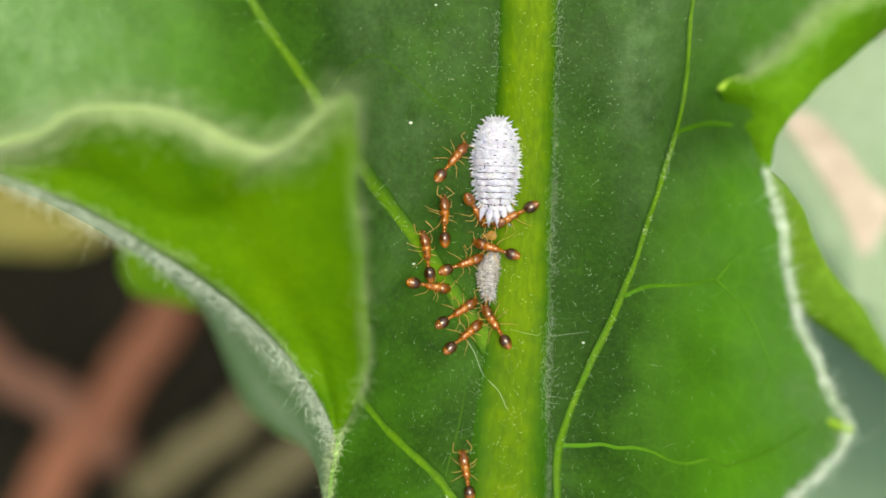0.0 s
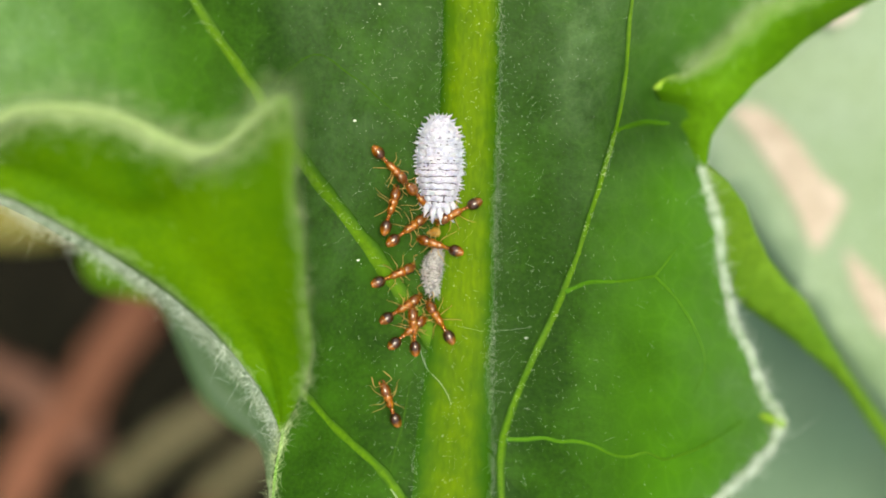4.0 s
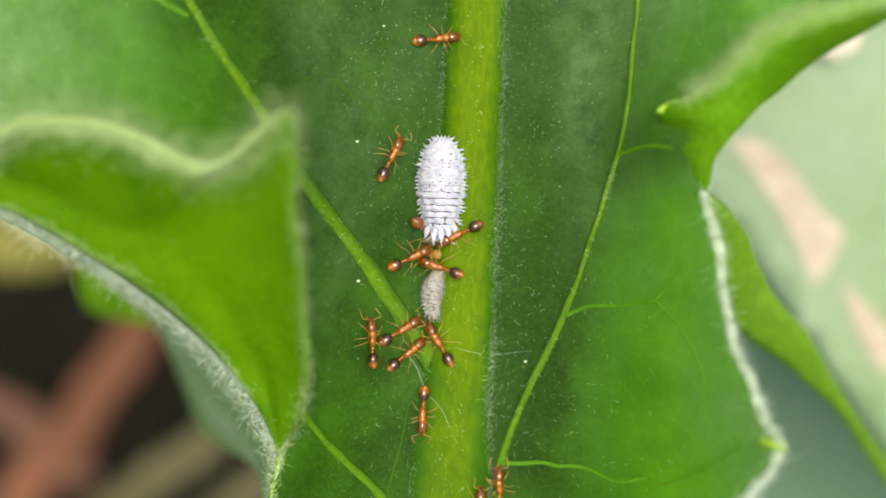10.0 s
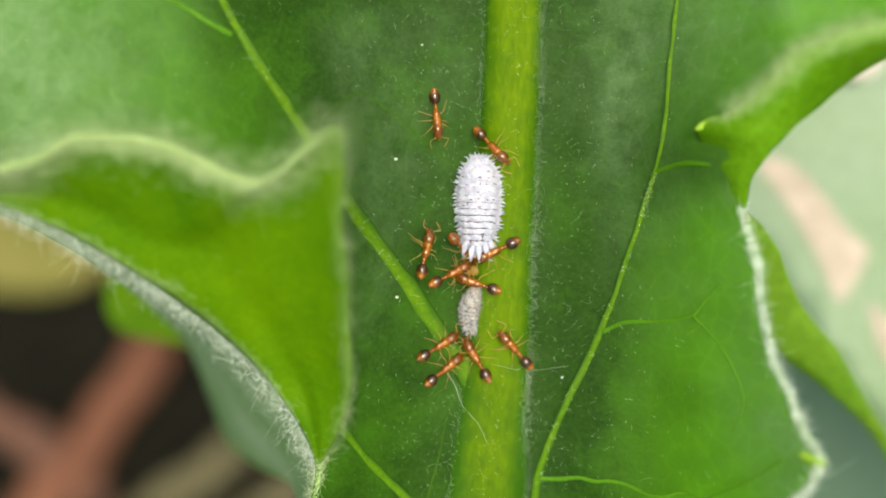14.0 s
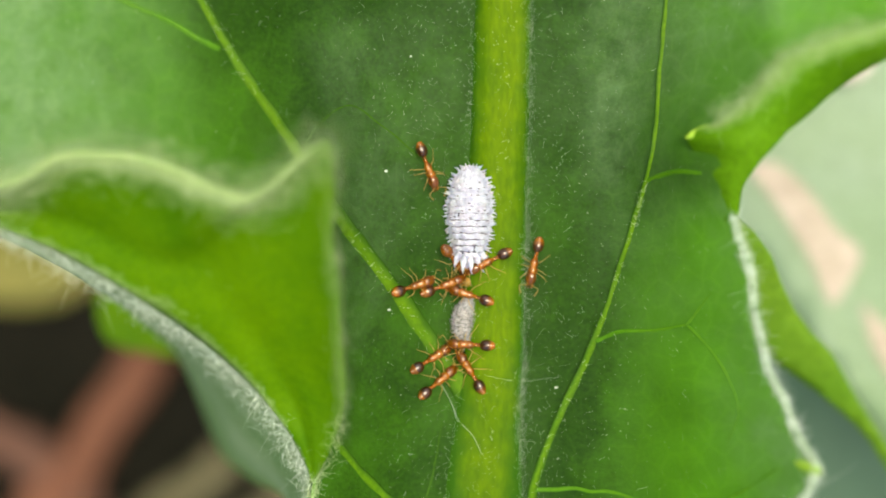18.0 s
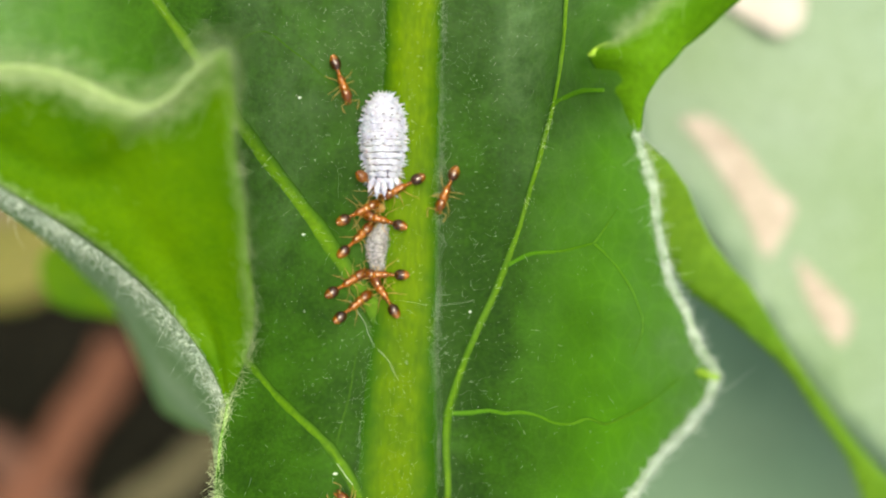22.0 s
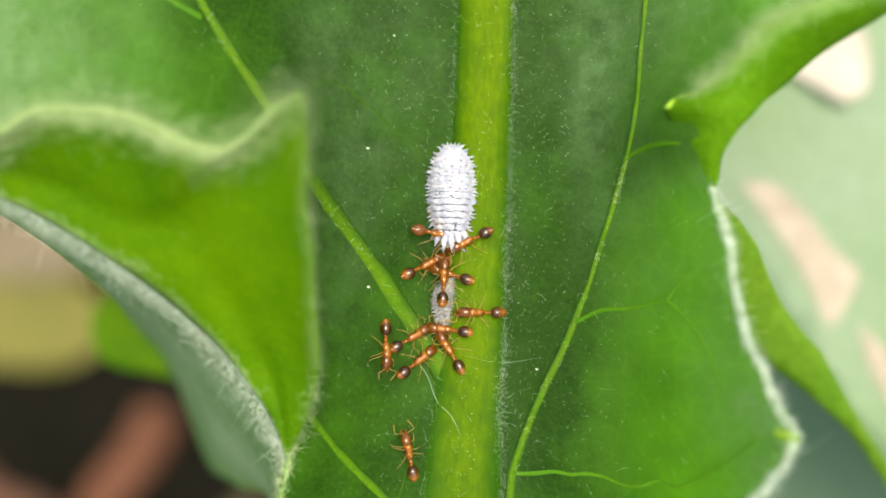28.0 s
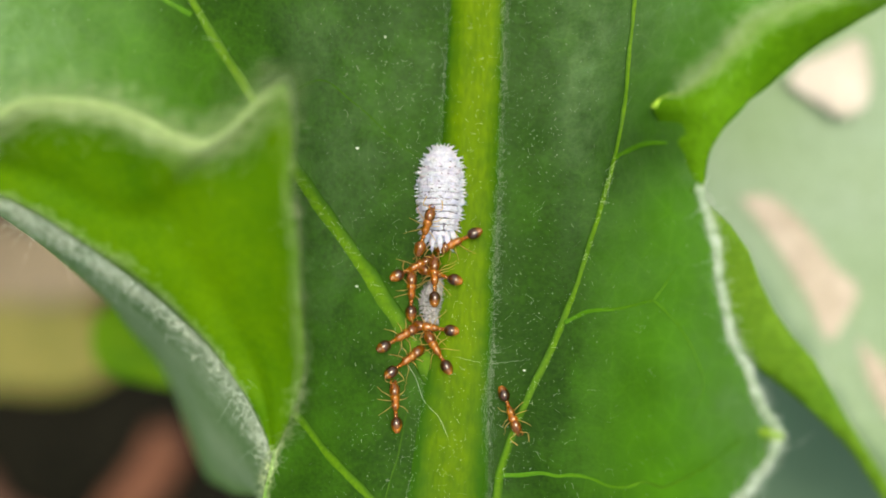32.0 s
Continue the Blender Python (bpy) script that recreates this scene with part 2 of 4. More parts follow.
def amber_behind(m, colour):
    """Dark shell that turns translucent amber towards its hind end, on some sooner than on others."""
    nodes, links, bsdf = nodes_of(m)
    co, split, info = nodes.new("ShaderNodeTexCoord"), nodes.new("ShaderNodeSeparateXYZ"), nodes.new("ShaderNodeObjectInfo")
    links.new(co.outputs["Object"], split.inputs["Vector"])
    where = nodes.new("ShaderNodeMapRange")
    where.inputs["From Min"].default_value, where.inputs["From Max"].default_value = -0.44 * MM, -0.62 * MM
    links.new(split.outputs["X"], where.inputs["Value"])
    shift = nodes.new("ShaderNodeMath")
    shift.operation, shift.inputs[1].default_value, shift.inputs[2].default_value = "MULTIPLY_ADD", 0.7, -0.62
    links.new(info.outputs["Random"], shift.inputs[0])
    add = nodes.new("ShaderNodeMath")
    add.operation, add.use_clamp = "ADD", True
    links.new(where.outputs["Result"], add.inputs[0]), links.new(shift.outputs[0], add.inputs[1])
    paint = nodes.new("ShaderNodeRGB")
    paint.outputs[0].default_value = (*colour, 1)
    old = bsdf.inputs["Base Color"].links[0].from_socket
    links.new(mixed(nodes, links, old, paint.outputs[0], add.outputs[0]), bsdf.inputs["Base Color"])


amber_behind(GASTER, (0.330, 0.110, 0.006))
LIMB = skin("honey_limb", (0.420, 0.250, 0.060), (0.600, 0.440, 0.170), 0.4, 3.0, 20.0, 0.002, 0.4)
EYE = skin("black_eye", (0.008, 0.006, 0.005), (0.02, 0.015, 0.012), 0.15, 4.0, 30.0, 0.001)


# ---- mesh helpers (all in millimetres) ----
def mesh_of(name, verts, faces, mat, smooth=True):
    me = bpy.data.meshes.new(name)
    me.from_pydata([tuple(c * MM for c in v) for v in verts], [], faces)
    me.polygons.foreach_set("use_smooth", [smooth] * len(me.polygons))
    me.materials.append(mat)
    me.update()
    return me


def part(name, verts, faces, mat, parent, label="", smooth=True, at=(0, 0, 0)):
    ob = new(name, mesh_of(name, verts, faces, mat, smooth))
    ob.parent = parent
    ob.location = [c * MM for c in at]
    return tagged(ob, label)


def shape(pts, n):
    """A smooth line of n points through the given ones."""
    p = np.array(pts, float)
    s = np.r_[0, np.cumsum(np.linalg.norm(np.diff(p, axis=0), axis=1))]
    slope = np.gradient(p, s, axis=0)
    u = np.linspace(0, s[-1], n)
    i = np.clip(np.searchsorted(s, u, "right") - 1, 0, len(s) - 2)
    w = (s[i + 1] - s[i])[:, None]
    k = ((u - s[i])[:, None]) / w
    return (2 * k**3 - 3 * k**2 + 1) * p[i] + (k**3 - 2 * k**2 + k) * w * slope[i] + (3 * k**2 - 2 * k**3) * p[i + 1] + (k**3 - k**2) * w * slope[i + 1]


def tube(pts, radii, sides=6, flat=1.0):
    """A tapered tube along a line; flat squashes it in height."""
    p = np.array(pts, float)
    r = np.interp(np.linspace(0, 1, len(p)), np.linspace(0, 1, len(radii)), radii)
    t = np.gradient(p, axis=0)
    t /= np.linalg.norm(t, axis=1)[:, None] + 1e-12
    ref = np.array([0, 0, 1.0]) if abs(t[:, 2]).mean() < 0.9 else np.array([1.0, 0, 0])
    a = np.cross(t, ref)
    a /= np.linalg.norm(a, axis=1)[:, None] + 1e-12
    b = np.cross(a, t)
    verts, faces = [], []
    for i in range(len(p)):
        for k in range(sides):
            w = 2 * math.pi * k / sides
            verts.append(p[i] + r[i] * (math.cos(w) * a[i] + flat * math.sin(w) * b[i]))
    for i in range(len(p) - 1):
        for k in range(sides):
            j = (k + 1) % sides
            faces.append((i * sides + k, (i + 1) * sides + k, (i + 1) * sides + j, i * sides + j))
    faces.append(tuple(range(sides)))
    faces.append(tuple((len(p) - 1) * sides + k for k in range(sides))[::-1])
    return verts, faces


def grid_faces(rows, cols):
    return [(i * cols + j, i * cols + j + 1, (i + 1) * cols + j + 1, (i + 1) * cols + j) for i in range(rows - 1) for j in range(cols - 1)]


def blob(length, width, height, at=(0, 0, 0), nose=0.0, rings=14, sides=14, pitch=0.0, droop=0.0):
    """An egg along x: nose > 0 makes the front fuller."""
    verts, faces = [], []
    for i in range(rings + 1):
        w = math.pi * i / rings
        x = -math.cos(w)
        r = math.sin(w) * (1 + nose * x)
        for k in range(sides):
            q = 2 * math.pi * k / sides
            v = Vector((x * length / 2, r * width / 2 * math.cos(q), r * height / 2 * math.sin(q) - droop * x * x))
            v = Matrix.Rotation(pitch, 3, "Y") @ v
            verts.append((v.x + at[0], v.y + at[1], v.z + at[2]))
    for i in range(rings):
        for k in range(sides):
            j = (k + 1) % sides
            faces.append((i * sides + k, i * sides + j, (i + 1) * sides + j, (i + 1) * sides + k))
    return verts, faces


def rise(x, y):
    """Height of the trough-shaped leaf blade."""
    dx = x - 0.85
    a = abs(dx)
    z = 1.0 + 0.8 * (a - 4) - 0.05 * (a - 4) ** 2 if dx < 0 and a > 4 else -0.6 + 0.1 * a * a
    if dx > 0 and z > 4.3:  # flattens towards the upper fold
        k = min(1, max(0, (y - 1) / 3))
        z = 4.3 + (z - 4.3) * (1 - 0.8 * k * k * (3 - 2 * k))
    return z


def relief(x, y):
    """Blade with its gentle quilting between the veins."""
    return rise(x, y) + 1.6 * math.exp(-((x - 6.35) ** 2 + (y - 3.35) ** 2) / 1.5) + 0.22 * noise.noise((x * 0.35, y * 0.35, 3.1)) + 0.06 * noise.noise((x * 1.5, y * 1.5, 7.7))


def rib_line(y):
    """Middle and half width of the midrib at y."""
    return float(np.interp(y, [-20, -8.8, -3.6, 3.6, 7, 19], [0.48, 0.56, 0.84, 1.06, 1.14, 1.2])), float(np.interp(y, [-20, -8.8, -3.6, 3.6, 7, 19], [1.25, 1.13, 0.87, 0.76, 0.76, 0.25]))


def surface(x, y):
    """Where an insect stands: blade or midrib."""
    c, w = rib_line(y)
    u = min(1.0, abs(x - c) / w)
    return max(relief(x, y), -0.6 + 0.30 * (1 - u**4)) if u < 1 else relief(x, y)


def inside(poly, x, y):
    hit = False
    for (x0, y0), (x1, y1) in zip(poly, poly[1:] + poly[:1]):
        if (y0 > y) != (y1 > y) and x < (x1 - x0) * (y - y0) / (y1 - y0) + x0:
            hit = not hit
    return hit


from mathutils.geometry import delaunay_2d_cdt


def sheet(outline, height, step, seed=1):
    """A leaf sheet: the outline filled with a loose grid, lifted by height(x, y)."""
    rng = random.Random(seed)
    poly = [(float(x), float(y)) for x, y in outline]
    xs, ys = [p[0] for p in poly], [p[1] for p in poly]
    pts = [Vector(p) for p in poly]
    arr = np.array(poly)
    for i in range(int((max(xs) - min(xs)) / step)):
        for j in range(int((max(ys) - min(ys)) / step)):
            x, y = min(xs) + (i + 0.5 + rng.uniform(-0.2, 0.2)) * step, min(ys) + (j + 0.5 + rng.uniform(-0.2, 0.2)) * step
            if inside(poly, x, y) and ((arr - (x, y)) ** 2).sum(1).min() > (0.4 * step) ** 2:
                pts.append(Vector((x, y)))
    n = len(poly)
    out, _, faces, *_ = delaunay_2d_cdt(pts, [], [list(range(n))], 1, 1e-6)
    verts = [(v.x, v.y, height(v.x, v.y)) for v in out]
    fixed = []
    for f in faces:
        a, b, c = (out[k] for k in f)
        fixed.append(tuple(f) if (b - a).cross(c - a) > 0 else tuple(f)[::-1])
    return verts, fixed


def thick(ob, amount):
    s = ob.modifiers.new("thickness", "SOLIDIFY")
    s.thickness, s.offset = amount * MM, -1.0
    return ob


def hairs(name, roots, ways, lengths, radius, mat, parent, label, seed, curl=0.5, lift=(0, 0, 1)):
    """Many fine tapered hairs in one mesh."""
    rng = np.random.default_rng(seed)
    n = len(roots)
    roots, ways, lengths = np.array(roots, float), np.array(ways, float), np.array(lengths, float)
    ways /= np.linalg.norm(ways, axis=1)[:, None] + 1e-9
    bend = rng.normal(0, curl, (n, 3))
    line = [roots + ways * lengths[:, None] * k + bend * (lengths * k * k)[:, None] * 0.6 for k in (0, 0.4, 0.75, 1.0)]
    side = np.cross(ways, rng.normal(0, 1, (n, 3)))
    side /= np.linalg.norm(side, axis=1)[:, None] + 1e-9
    other = np.cross(ways, side)
    verts = np.zeros((n, 4, 3, 3))
    for i, (p, r) in enumerate(zip(line, (1.0, 0.85, 0.6, 0.25))):
        for k in range(3):
            w = 2 * math.pi * k / 3
            verts[:, i, k] = p + radius * r * (math.cos(w) * side + math.sin(w) * other)
    faces = []
    for h in range(n):
        o = h * 12
        for i in range(3):
            for k in range(3):
                j = (k + 1) % 3
                faces.append((o + i * 3 + k, o + i * 3 + j, o + i * 3 + 3 + j, o + i * 3 + 3 + k))
    ob = part(name, verts.reshape(-1, 3).tolist(), faces, mat, parent, label)
    return tagged(ob, kind="stuff")


# ---- ground ----
def ground():
    n, verts = 41, []
    steps = np.sign(np.linspace(-1, 1, n)) * np.abs(np.linspace(-1, 1, n)) ** 7 * 400000 + np.linspace(-150, 150, n)
    for y in steps:
        for x in steps:
            near = 1 / (1 + (x * x + y * y) / 200.0**2)
            verts.append((x, y, -1.5 + 1.5 * near * noise.noise((x * 0.04, y * 0.04, 0))))
    ob = new("ground", mesh_of("ground", verts, grid_faces(n, n), SOIL))
    tagged(ob, "dark soil under the plants", "ground", kind="structure")


ground()

# ---- the plant ----
STEM = (0.5, -62.0)
plant = tagged(new("leafy_plant"), "hairy green herb with lobed leaves, rooted in dark soil", "plant")
plant.location = (STEM[0] * MM, STEM[1] * MM, 0)


def grown(pts):
    """From the leaf's own millimetres to the plant's."""
    return [(x - STEM[0], y - STEM[1], z + LEAF) for x, y, z in pts]


def grow(name, made, mat, parent, label="", smooth=True):
    return part(name, grown(made[0]), made[1], mat, parent, label, smooth)


part("stem", *tube([(0, 0, -2), (0.6, 0.5, 60), (0, 0, 130), (0.5, -0.6, 200), (0, 0, 235)], [3.2, 2.8, 2.5, 2.0, 1.2], 12), RIB_STALK, plant, "upright green stem")

LEFT_MARGIN = [(-4.4, -12), (-4.4, -10.2), (-4.3, -8.4), (-4.2, -6.8), (-4.0, -5.6)]
LEFT_FOLD = [(-4.0, -5.6), (-4.4, -4.6), (-5.7, -2.7), (-7.1, -1.4), (-8.5, -0.4), (-9.8, 0.4), (-11.3, 1.1), (-13.5, 1.8)]
TOP = [(-13.5, 1.8), (-15.6, 3), (-16, 8), (-12, 14), (-4, 18), (1, 19), (6, 17), (11, 13), (13.4, 9), (12.4, 6.7)]
RIGHT_FOLD = [(12.4, 6.7), (11.1, 6.0), (10.1, 5.4), (9.3, 4.85), (8.6, 4.2), (8.0, 3.7), (7.5, 3.1), (7.1, 2.3), (7.0, 1.7)]
RIGHT_UPPER = [(7.0, 1.7), (7.2, 1.0), (7.4, 0.3), (7.5, -0.6), (7.6, -1.3), (7.8, -2.3), (8.1, -3.0), (8.3, -3.7), (8.7, -4.5)]
RIGHT_LOWER = [(8.7, -4.5), (8.6, -5.0), (8.1, -6.0), (7.5, -6.9), (6.9, -8.0), (6.2, -9.1), (5, -11), (3, -14), (1.6, -17), (0.9, -19)]
BASE = [(0.9, -19), (0.0, -19), (-1.2, -17), (-2.6, -14), (-4.4, -12)]


def joined(*runs, per_mm=3.5):
    out = []
    for run in runs:
        p = np.array(run, float)
        n = max(3, int(np.linalg.norm(np.diff(p, axis=0), axis=1).sum() * per_mm))
        out += [tuple(q) for q in shape(p, n)[:-1]]
    return out


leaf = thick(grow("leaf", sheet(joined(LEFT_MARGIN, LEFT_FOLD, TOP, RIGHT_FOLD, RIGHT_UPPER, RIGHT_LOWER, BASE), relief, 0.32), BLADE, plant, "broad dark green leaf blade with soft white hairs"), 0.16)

# brightening away from the midrib, painted in place of light from the sides
outer_light = leaf.data.attributes.new("outer_light", "FLOAT", "POINT")
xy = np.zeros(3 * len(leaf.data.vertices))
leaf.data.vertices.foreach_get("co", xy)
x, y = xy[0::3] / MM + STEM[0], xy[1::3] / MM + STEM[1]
outer_light.data.foreach_set("value", np.where(x > 0.85, np.clip((x - 0.85 - 0.08 * (y + 4) - 2.6) / 3.2, 0, 1), np.clip((np.interp(y, [-4, -1.8, -0.1, 1.5, 3.6, 6.2, 8.2], [0.5, -1.0, -2.2, -3.4, -4.7, -6.4, -7.4]) - x + 0.7) / 2.6, 0, 1) * np.interp(y, [0, 3], [0.15, 0.5])))
lit = np.array([d.value for d in outer_light.data]) - 0.30 * np.exp(-((x - 6.2) / 0.9) ** 2 - ((y - 2.8) / 0.9) ** 2)
outer_light.data.foreach_set("value", np.minimum(lit, 1.0))
# pale spots for fine down, and for sheen that is painted into the colour
down_and_sheen = leaf.data.attributes.new("down_and_sheen", "FLOAT", "POINT")
beside = np.where(x > 0.85, 0.10 * np.exp(-np.clip(x - 1.7, 0, 9) ** 2 / 1.3) + np.interp(y, [-5, 0, 3], [0.06, 0.14, 0.34]) * np.exp(-((x - 4.4) / 1.1) ** 2), 0.07 * np.exp(-np.clip(0.2 - x, 0, 9) ** 2 / 3.0))
for cx, cy, wx, wy, much in ((4.1, 5.4, 0.6, 2.6, 0.36), (6.0, 2.0, 0.7, 0.8, 0.15), (-2.5, 2.4, 0.7, 1.0, 0.22), (6.4, 5.2, 1.3, 2.0, 0.25), (7.6, -3.9, 0.9, 1.6, 0.22), (-3.4, 6.2, 0.8, 1.2, 0.28), (5.8, -0.3, 1.2, 1.6, 0.12), (8.3, 7.6, 1.6, 1.3, 0.6), (-2.7, -0.3, 0.8, 2.2, 0.2), (6.6, 7.0, 2.0, 1.8, 0.34), (2.9, 5.5, 0.9, 2.6, 0.14), (-1.2, 6.5, 1.6, 2.2, 0.12), (-2.2, 4.0, 1.8, 2.6, 0.24), (8.1, -4.4, 0.7, 1.1, 0.3), (6.9, -2.6, 0.5, 2.0, 0.15), (6.9, 2.3, 0.35, 0.8, 0.1)):
    beside = beside + much * np.exp(-((x - cx) / wx) ** 2 - ((y - cy) / wy) ** 2)
edge = np.array(joined(RIGHT_UPPER, RIGHT_LOWER[:7], per_mm=5))
to_edge = np.sqrt(((x[:, None] - edge[None, :, 0]) ** 2 + (y[:, None] - edge[None, :, 1]) ** 2).min(1))
beside = beside + 0.34 * np.exp(-(to_edge / 0.55) ** 2)  # paler along the woolly margin
down_and_sheen.data.foreach_set("value", beside + 0.95 * np.clip((-6.3 - x) / 5, 0, 1) ** 1.2)


def lobe_point(a, b, v, sag, channel):
    """A point of a folded lobe, v of the way from its fold to its free edge."""
    p = a * (1 - v) + b * v
    near = min(1, np.linalg.norm(b - a) / 3)
    dent = 0.12 * noise.noise((p[0] * 0.8, p[1] * 0.8, 1.3)) + channel * near * (0.5 * noise.noise((p[0] * 0.4, p[1] * 0.4, 4.2)) - 0.25 * math.exp(-((v - 0.26) / 0.13) ** 2))
    arch = max(0.0, math.sin(math.pi * v))
    return p[0], p[1], p[2] - sag * arch * near + dent * arch ** 0.5


def lobe(name, fold, edge, sag, mat, label, channel=0.0, pale=lambda u: 1.0, band=0.95, crease=0.42):
    """A lobe of the blade that folds back over it: a curved sheet from the fold to its free edge, which is paler in a band."""
    n, m = 90, 26
    a, b = shape(fold, n), shape(edge, n)
    verts = [lobe_point(a[i], b[i], j / (m - 1), sag, channel) for i in range(n) for j in range(m)]
    faces = grid_faces(n, m)
    q = [Vector(verts[k]) for k in faces[len(faces) // 2]]
    if (q[1] - q[0]).cross(q[2] - q[1]).z < 0:
        faces = [f[::-1] for f in faces]
    ob = thick(grow(name, (verts, faces), mat, leaf, label), 0.14)
    paler = ob.data.attributes.new("rim", "FLOAT", "POINT")
    value = []
    for k, p in enumerate(verts):
        i, v = k // m, k % m / (m - 1)
        near = max(0.0, 1 - np.linalg.norm(b[i] - p) / band) ** 0.8
        value.append(pale(i / (n - 1)) * near + crease * max(0.0, 1 - v / 0.12))
    paler.data.foreach_set("value", value)
    return ob


def on_blade(pts, up=0.0):
    return [(x, y, relief(x, y) + up) for x, y in pts]


UPPER_EDGE = [(-12.7, 1.9, 6.3), (-10.6, 2.4, 6.3), (-9.8, 2.9, 6.4), (-8.5, 3.0, 6.5), (-7.1, 2.7, 6.6), (-6.0, 2.2, 6.8), (-5.1, 2.0, 7.0), (-4.3, 2.4, 7.3), (-3.8, 2.9, 7.6), (-3.3, 3.2, 7.8)]
SIDE_EDGE = [(-3.3, 3.2, 7.8), (-3.2, 2.5, 7.2), (-3.3, 1.2, 6.4), (-3.2, -0.1, 5.5), (-3.2, -1.6, 4.6), (-3.2, -3.3, 3.4), (-3.5, -4.6, 2.4), (-4.0, -5.6, 1.6)]
TOOTH_EDGE = [(x, y, relief(x, y) - 0.06) for x, y in ((6.97, 1.62), (6.62, 2.2), (6.27, 2.85), (5.95, 3.38))] + [(5.72, 3.70, 3.5), (6.45, 4.10, 4.2), (7.2, 4.77, 4.9), (7.77, 5.52, 5.4), (8.4, 5.86, 5.7), (9.45, 6.22, 6.0), (10.6, 6.48, 6.2), (12.4, 7.3, 6.4)]
lobe("folded_lobe", [(x - 0.06, y - 0.08, z + 0.05) for x, y, z in on_blade(LEFT_FOLD)][::-1], UPPER_EDGE + SIDE_EDGE[1:], 0.12, LOBE, "bright green lobe folded over the blade", 1.0, pale=lambda u: 1.0 if u < 0.44 else max(0.14, 1 - (u - 0.44) / 0.06))
lobe("folded_lobe", on_blade(RIGHT_FOLD, 0.02)[::-1], TOOTH_EDGE, -0.8, TOOTH, "bright green lobe curled back with a pointed tooth", pale=lambda u: 0.6 * min(1, max(0, (u - 0.24) / 0.06)), crease=0.0)
turned = [(-15.6, 1.9, 3.2), (-14.2, 1.6, 3.0), (-12.6, 1.1, 2.9), (-11.4, 0.2, 0.5), (-10.8, -0.7, -2.5), (-10.6, -1.5, -6), (-10.7, -2.4, -10), (-10.5, -3.6, -14), (-10.3, -4.8, -16), (-9.9, -6.1, -16.6), (-9.3, -7.5, -16.6), (-8.0, -8.0, -14), (-6.0, -7.7, -8), (-4.7, -7.2, -2)]
lobe("rolled_margin", on_blade(LEFT_FOLD[::-1] + LEFT_MARGIN[3:1:-1], -0.1), turned, -0.6, UNDER, "pale woolly underside of the leaf where it rolls down", band=4.0)

bulge = random.Random(19)
margin = grow("leaf_margin", tube(shape(on_blade(LEFT_MARGIN), 90), [0.035 * bulge.uniform(0.75, 1.3) for _ in range(28)], 16, 0.45), RIM, leaf, "swollen yellow-green leaf margin")
flank = margin.data.attributes.new("rim", "FLOAT", "POINT")
flank.data.foreach_set("value", [0.8 * abs(math.cos(2 * math.pi * (k % 16) / 16)) ** 2 for k in range(90 * 16)])

# midrib: a broad, low, rounded band
rows, cols, verts = 90, 27, []
for i in range(rows):
    y = -19 + 38 * i / (rows - 1)
    c, w = rib_line(y)
    for j in range(cols):
        u = -1 + 2 * j / (cols - 1)
        x = c + u * w * 1.16
        edge = relief(x, y) - 0.05
        verts.append((x, y, edge * abs(u) ** 4 + (1 - abs(u) ** 4) * (-0.30 + 0.03 * noise.noise((x * 3, y * 0.6, 5)))))
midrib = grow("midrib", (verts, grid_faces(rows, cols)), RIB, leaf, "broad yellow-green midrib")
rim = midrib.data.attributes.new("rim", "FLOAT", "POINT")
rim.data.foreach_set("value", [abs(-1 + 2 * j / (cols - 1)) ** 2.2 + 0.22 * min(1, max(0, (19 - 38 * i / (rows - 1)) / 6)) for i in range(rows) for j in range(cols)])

VEINS = [
    ([(-7.4, 8.2), (-6.4, 6.2), (-5.7, 5.1), (-4.7, 3.6), (-3.4, 1.5), (-2.2, -0.1), (-1.0, -1.8), (-0.1, -3.0), (0.5, -4.0)], 0.12, 0.36),
    ([(-4.3, -3.8), (-3.6, -4.5), (-2.5, -5.9), (-1.2, -7.3), (-0.4, -8.8), (0.0, -10.5)], 0.12, 0.20),
    ([(5.6, 9.0), (5.4, 6.0), (5.2, 3.8), (5.0, 2.6), (4.6, 0.9), (3.6, -2.3), (2.6, -4.6), (2.1, -6.3), (2.1, -8.8), (1.6, -12)], 0.075, 0.15),
    ([(6.15, 2.80), (5.6, 2.86), (5.3, 2.78), (5.02, 2.66)], 0.06, 0.079),
    ([(6.06, -1.24), (5.19, -1.46), (4.4, -1.55), (3.8, -1.85)], 0.045, 0.062),
    ([(6.97, -4.24), (7.18, -3.56), (7.03, -2.71), (6.66, -1.98), (6.06, -1.24)], 0.010, 0.045),
    ([(6.64, -0.29), (6.35, -0.76), (6.06, -1.24)], 0.008, 0.04),
    ([(7.95, -4.75), (7.26, -5.52), (6.7, -5.95), (6.3, -6.16), (5.9, -6.06), (5.5, -6.24), (5.0, -6.26), (4.6, -6.12), (4.1, -6.06), (3.7, -6.12), (3.3, -6.07), (2.7, -6.16), (2.1, -6.2)], 0.035, 0.065),
    ([(-4.6, 2.9), (-3.9, 4.2), (-3.2, 4.7), (-2.3, 4.2), (-0.9, 3.1), (0.2, 2.4)], 0.014, 0.02),
    ([(-0.5, -4.2), (-0.8, -5.8), (-1.2, -7.3)], 0.014, 0.02),
    ([(-9.4, 7.3), (-8.3, 6.85), (-7.5, 6.5), (-6.9, 6.15), (-6.45, 5.95)], 0.05, 0.075),
]
swell = random.Random(77)
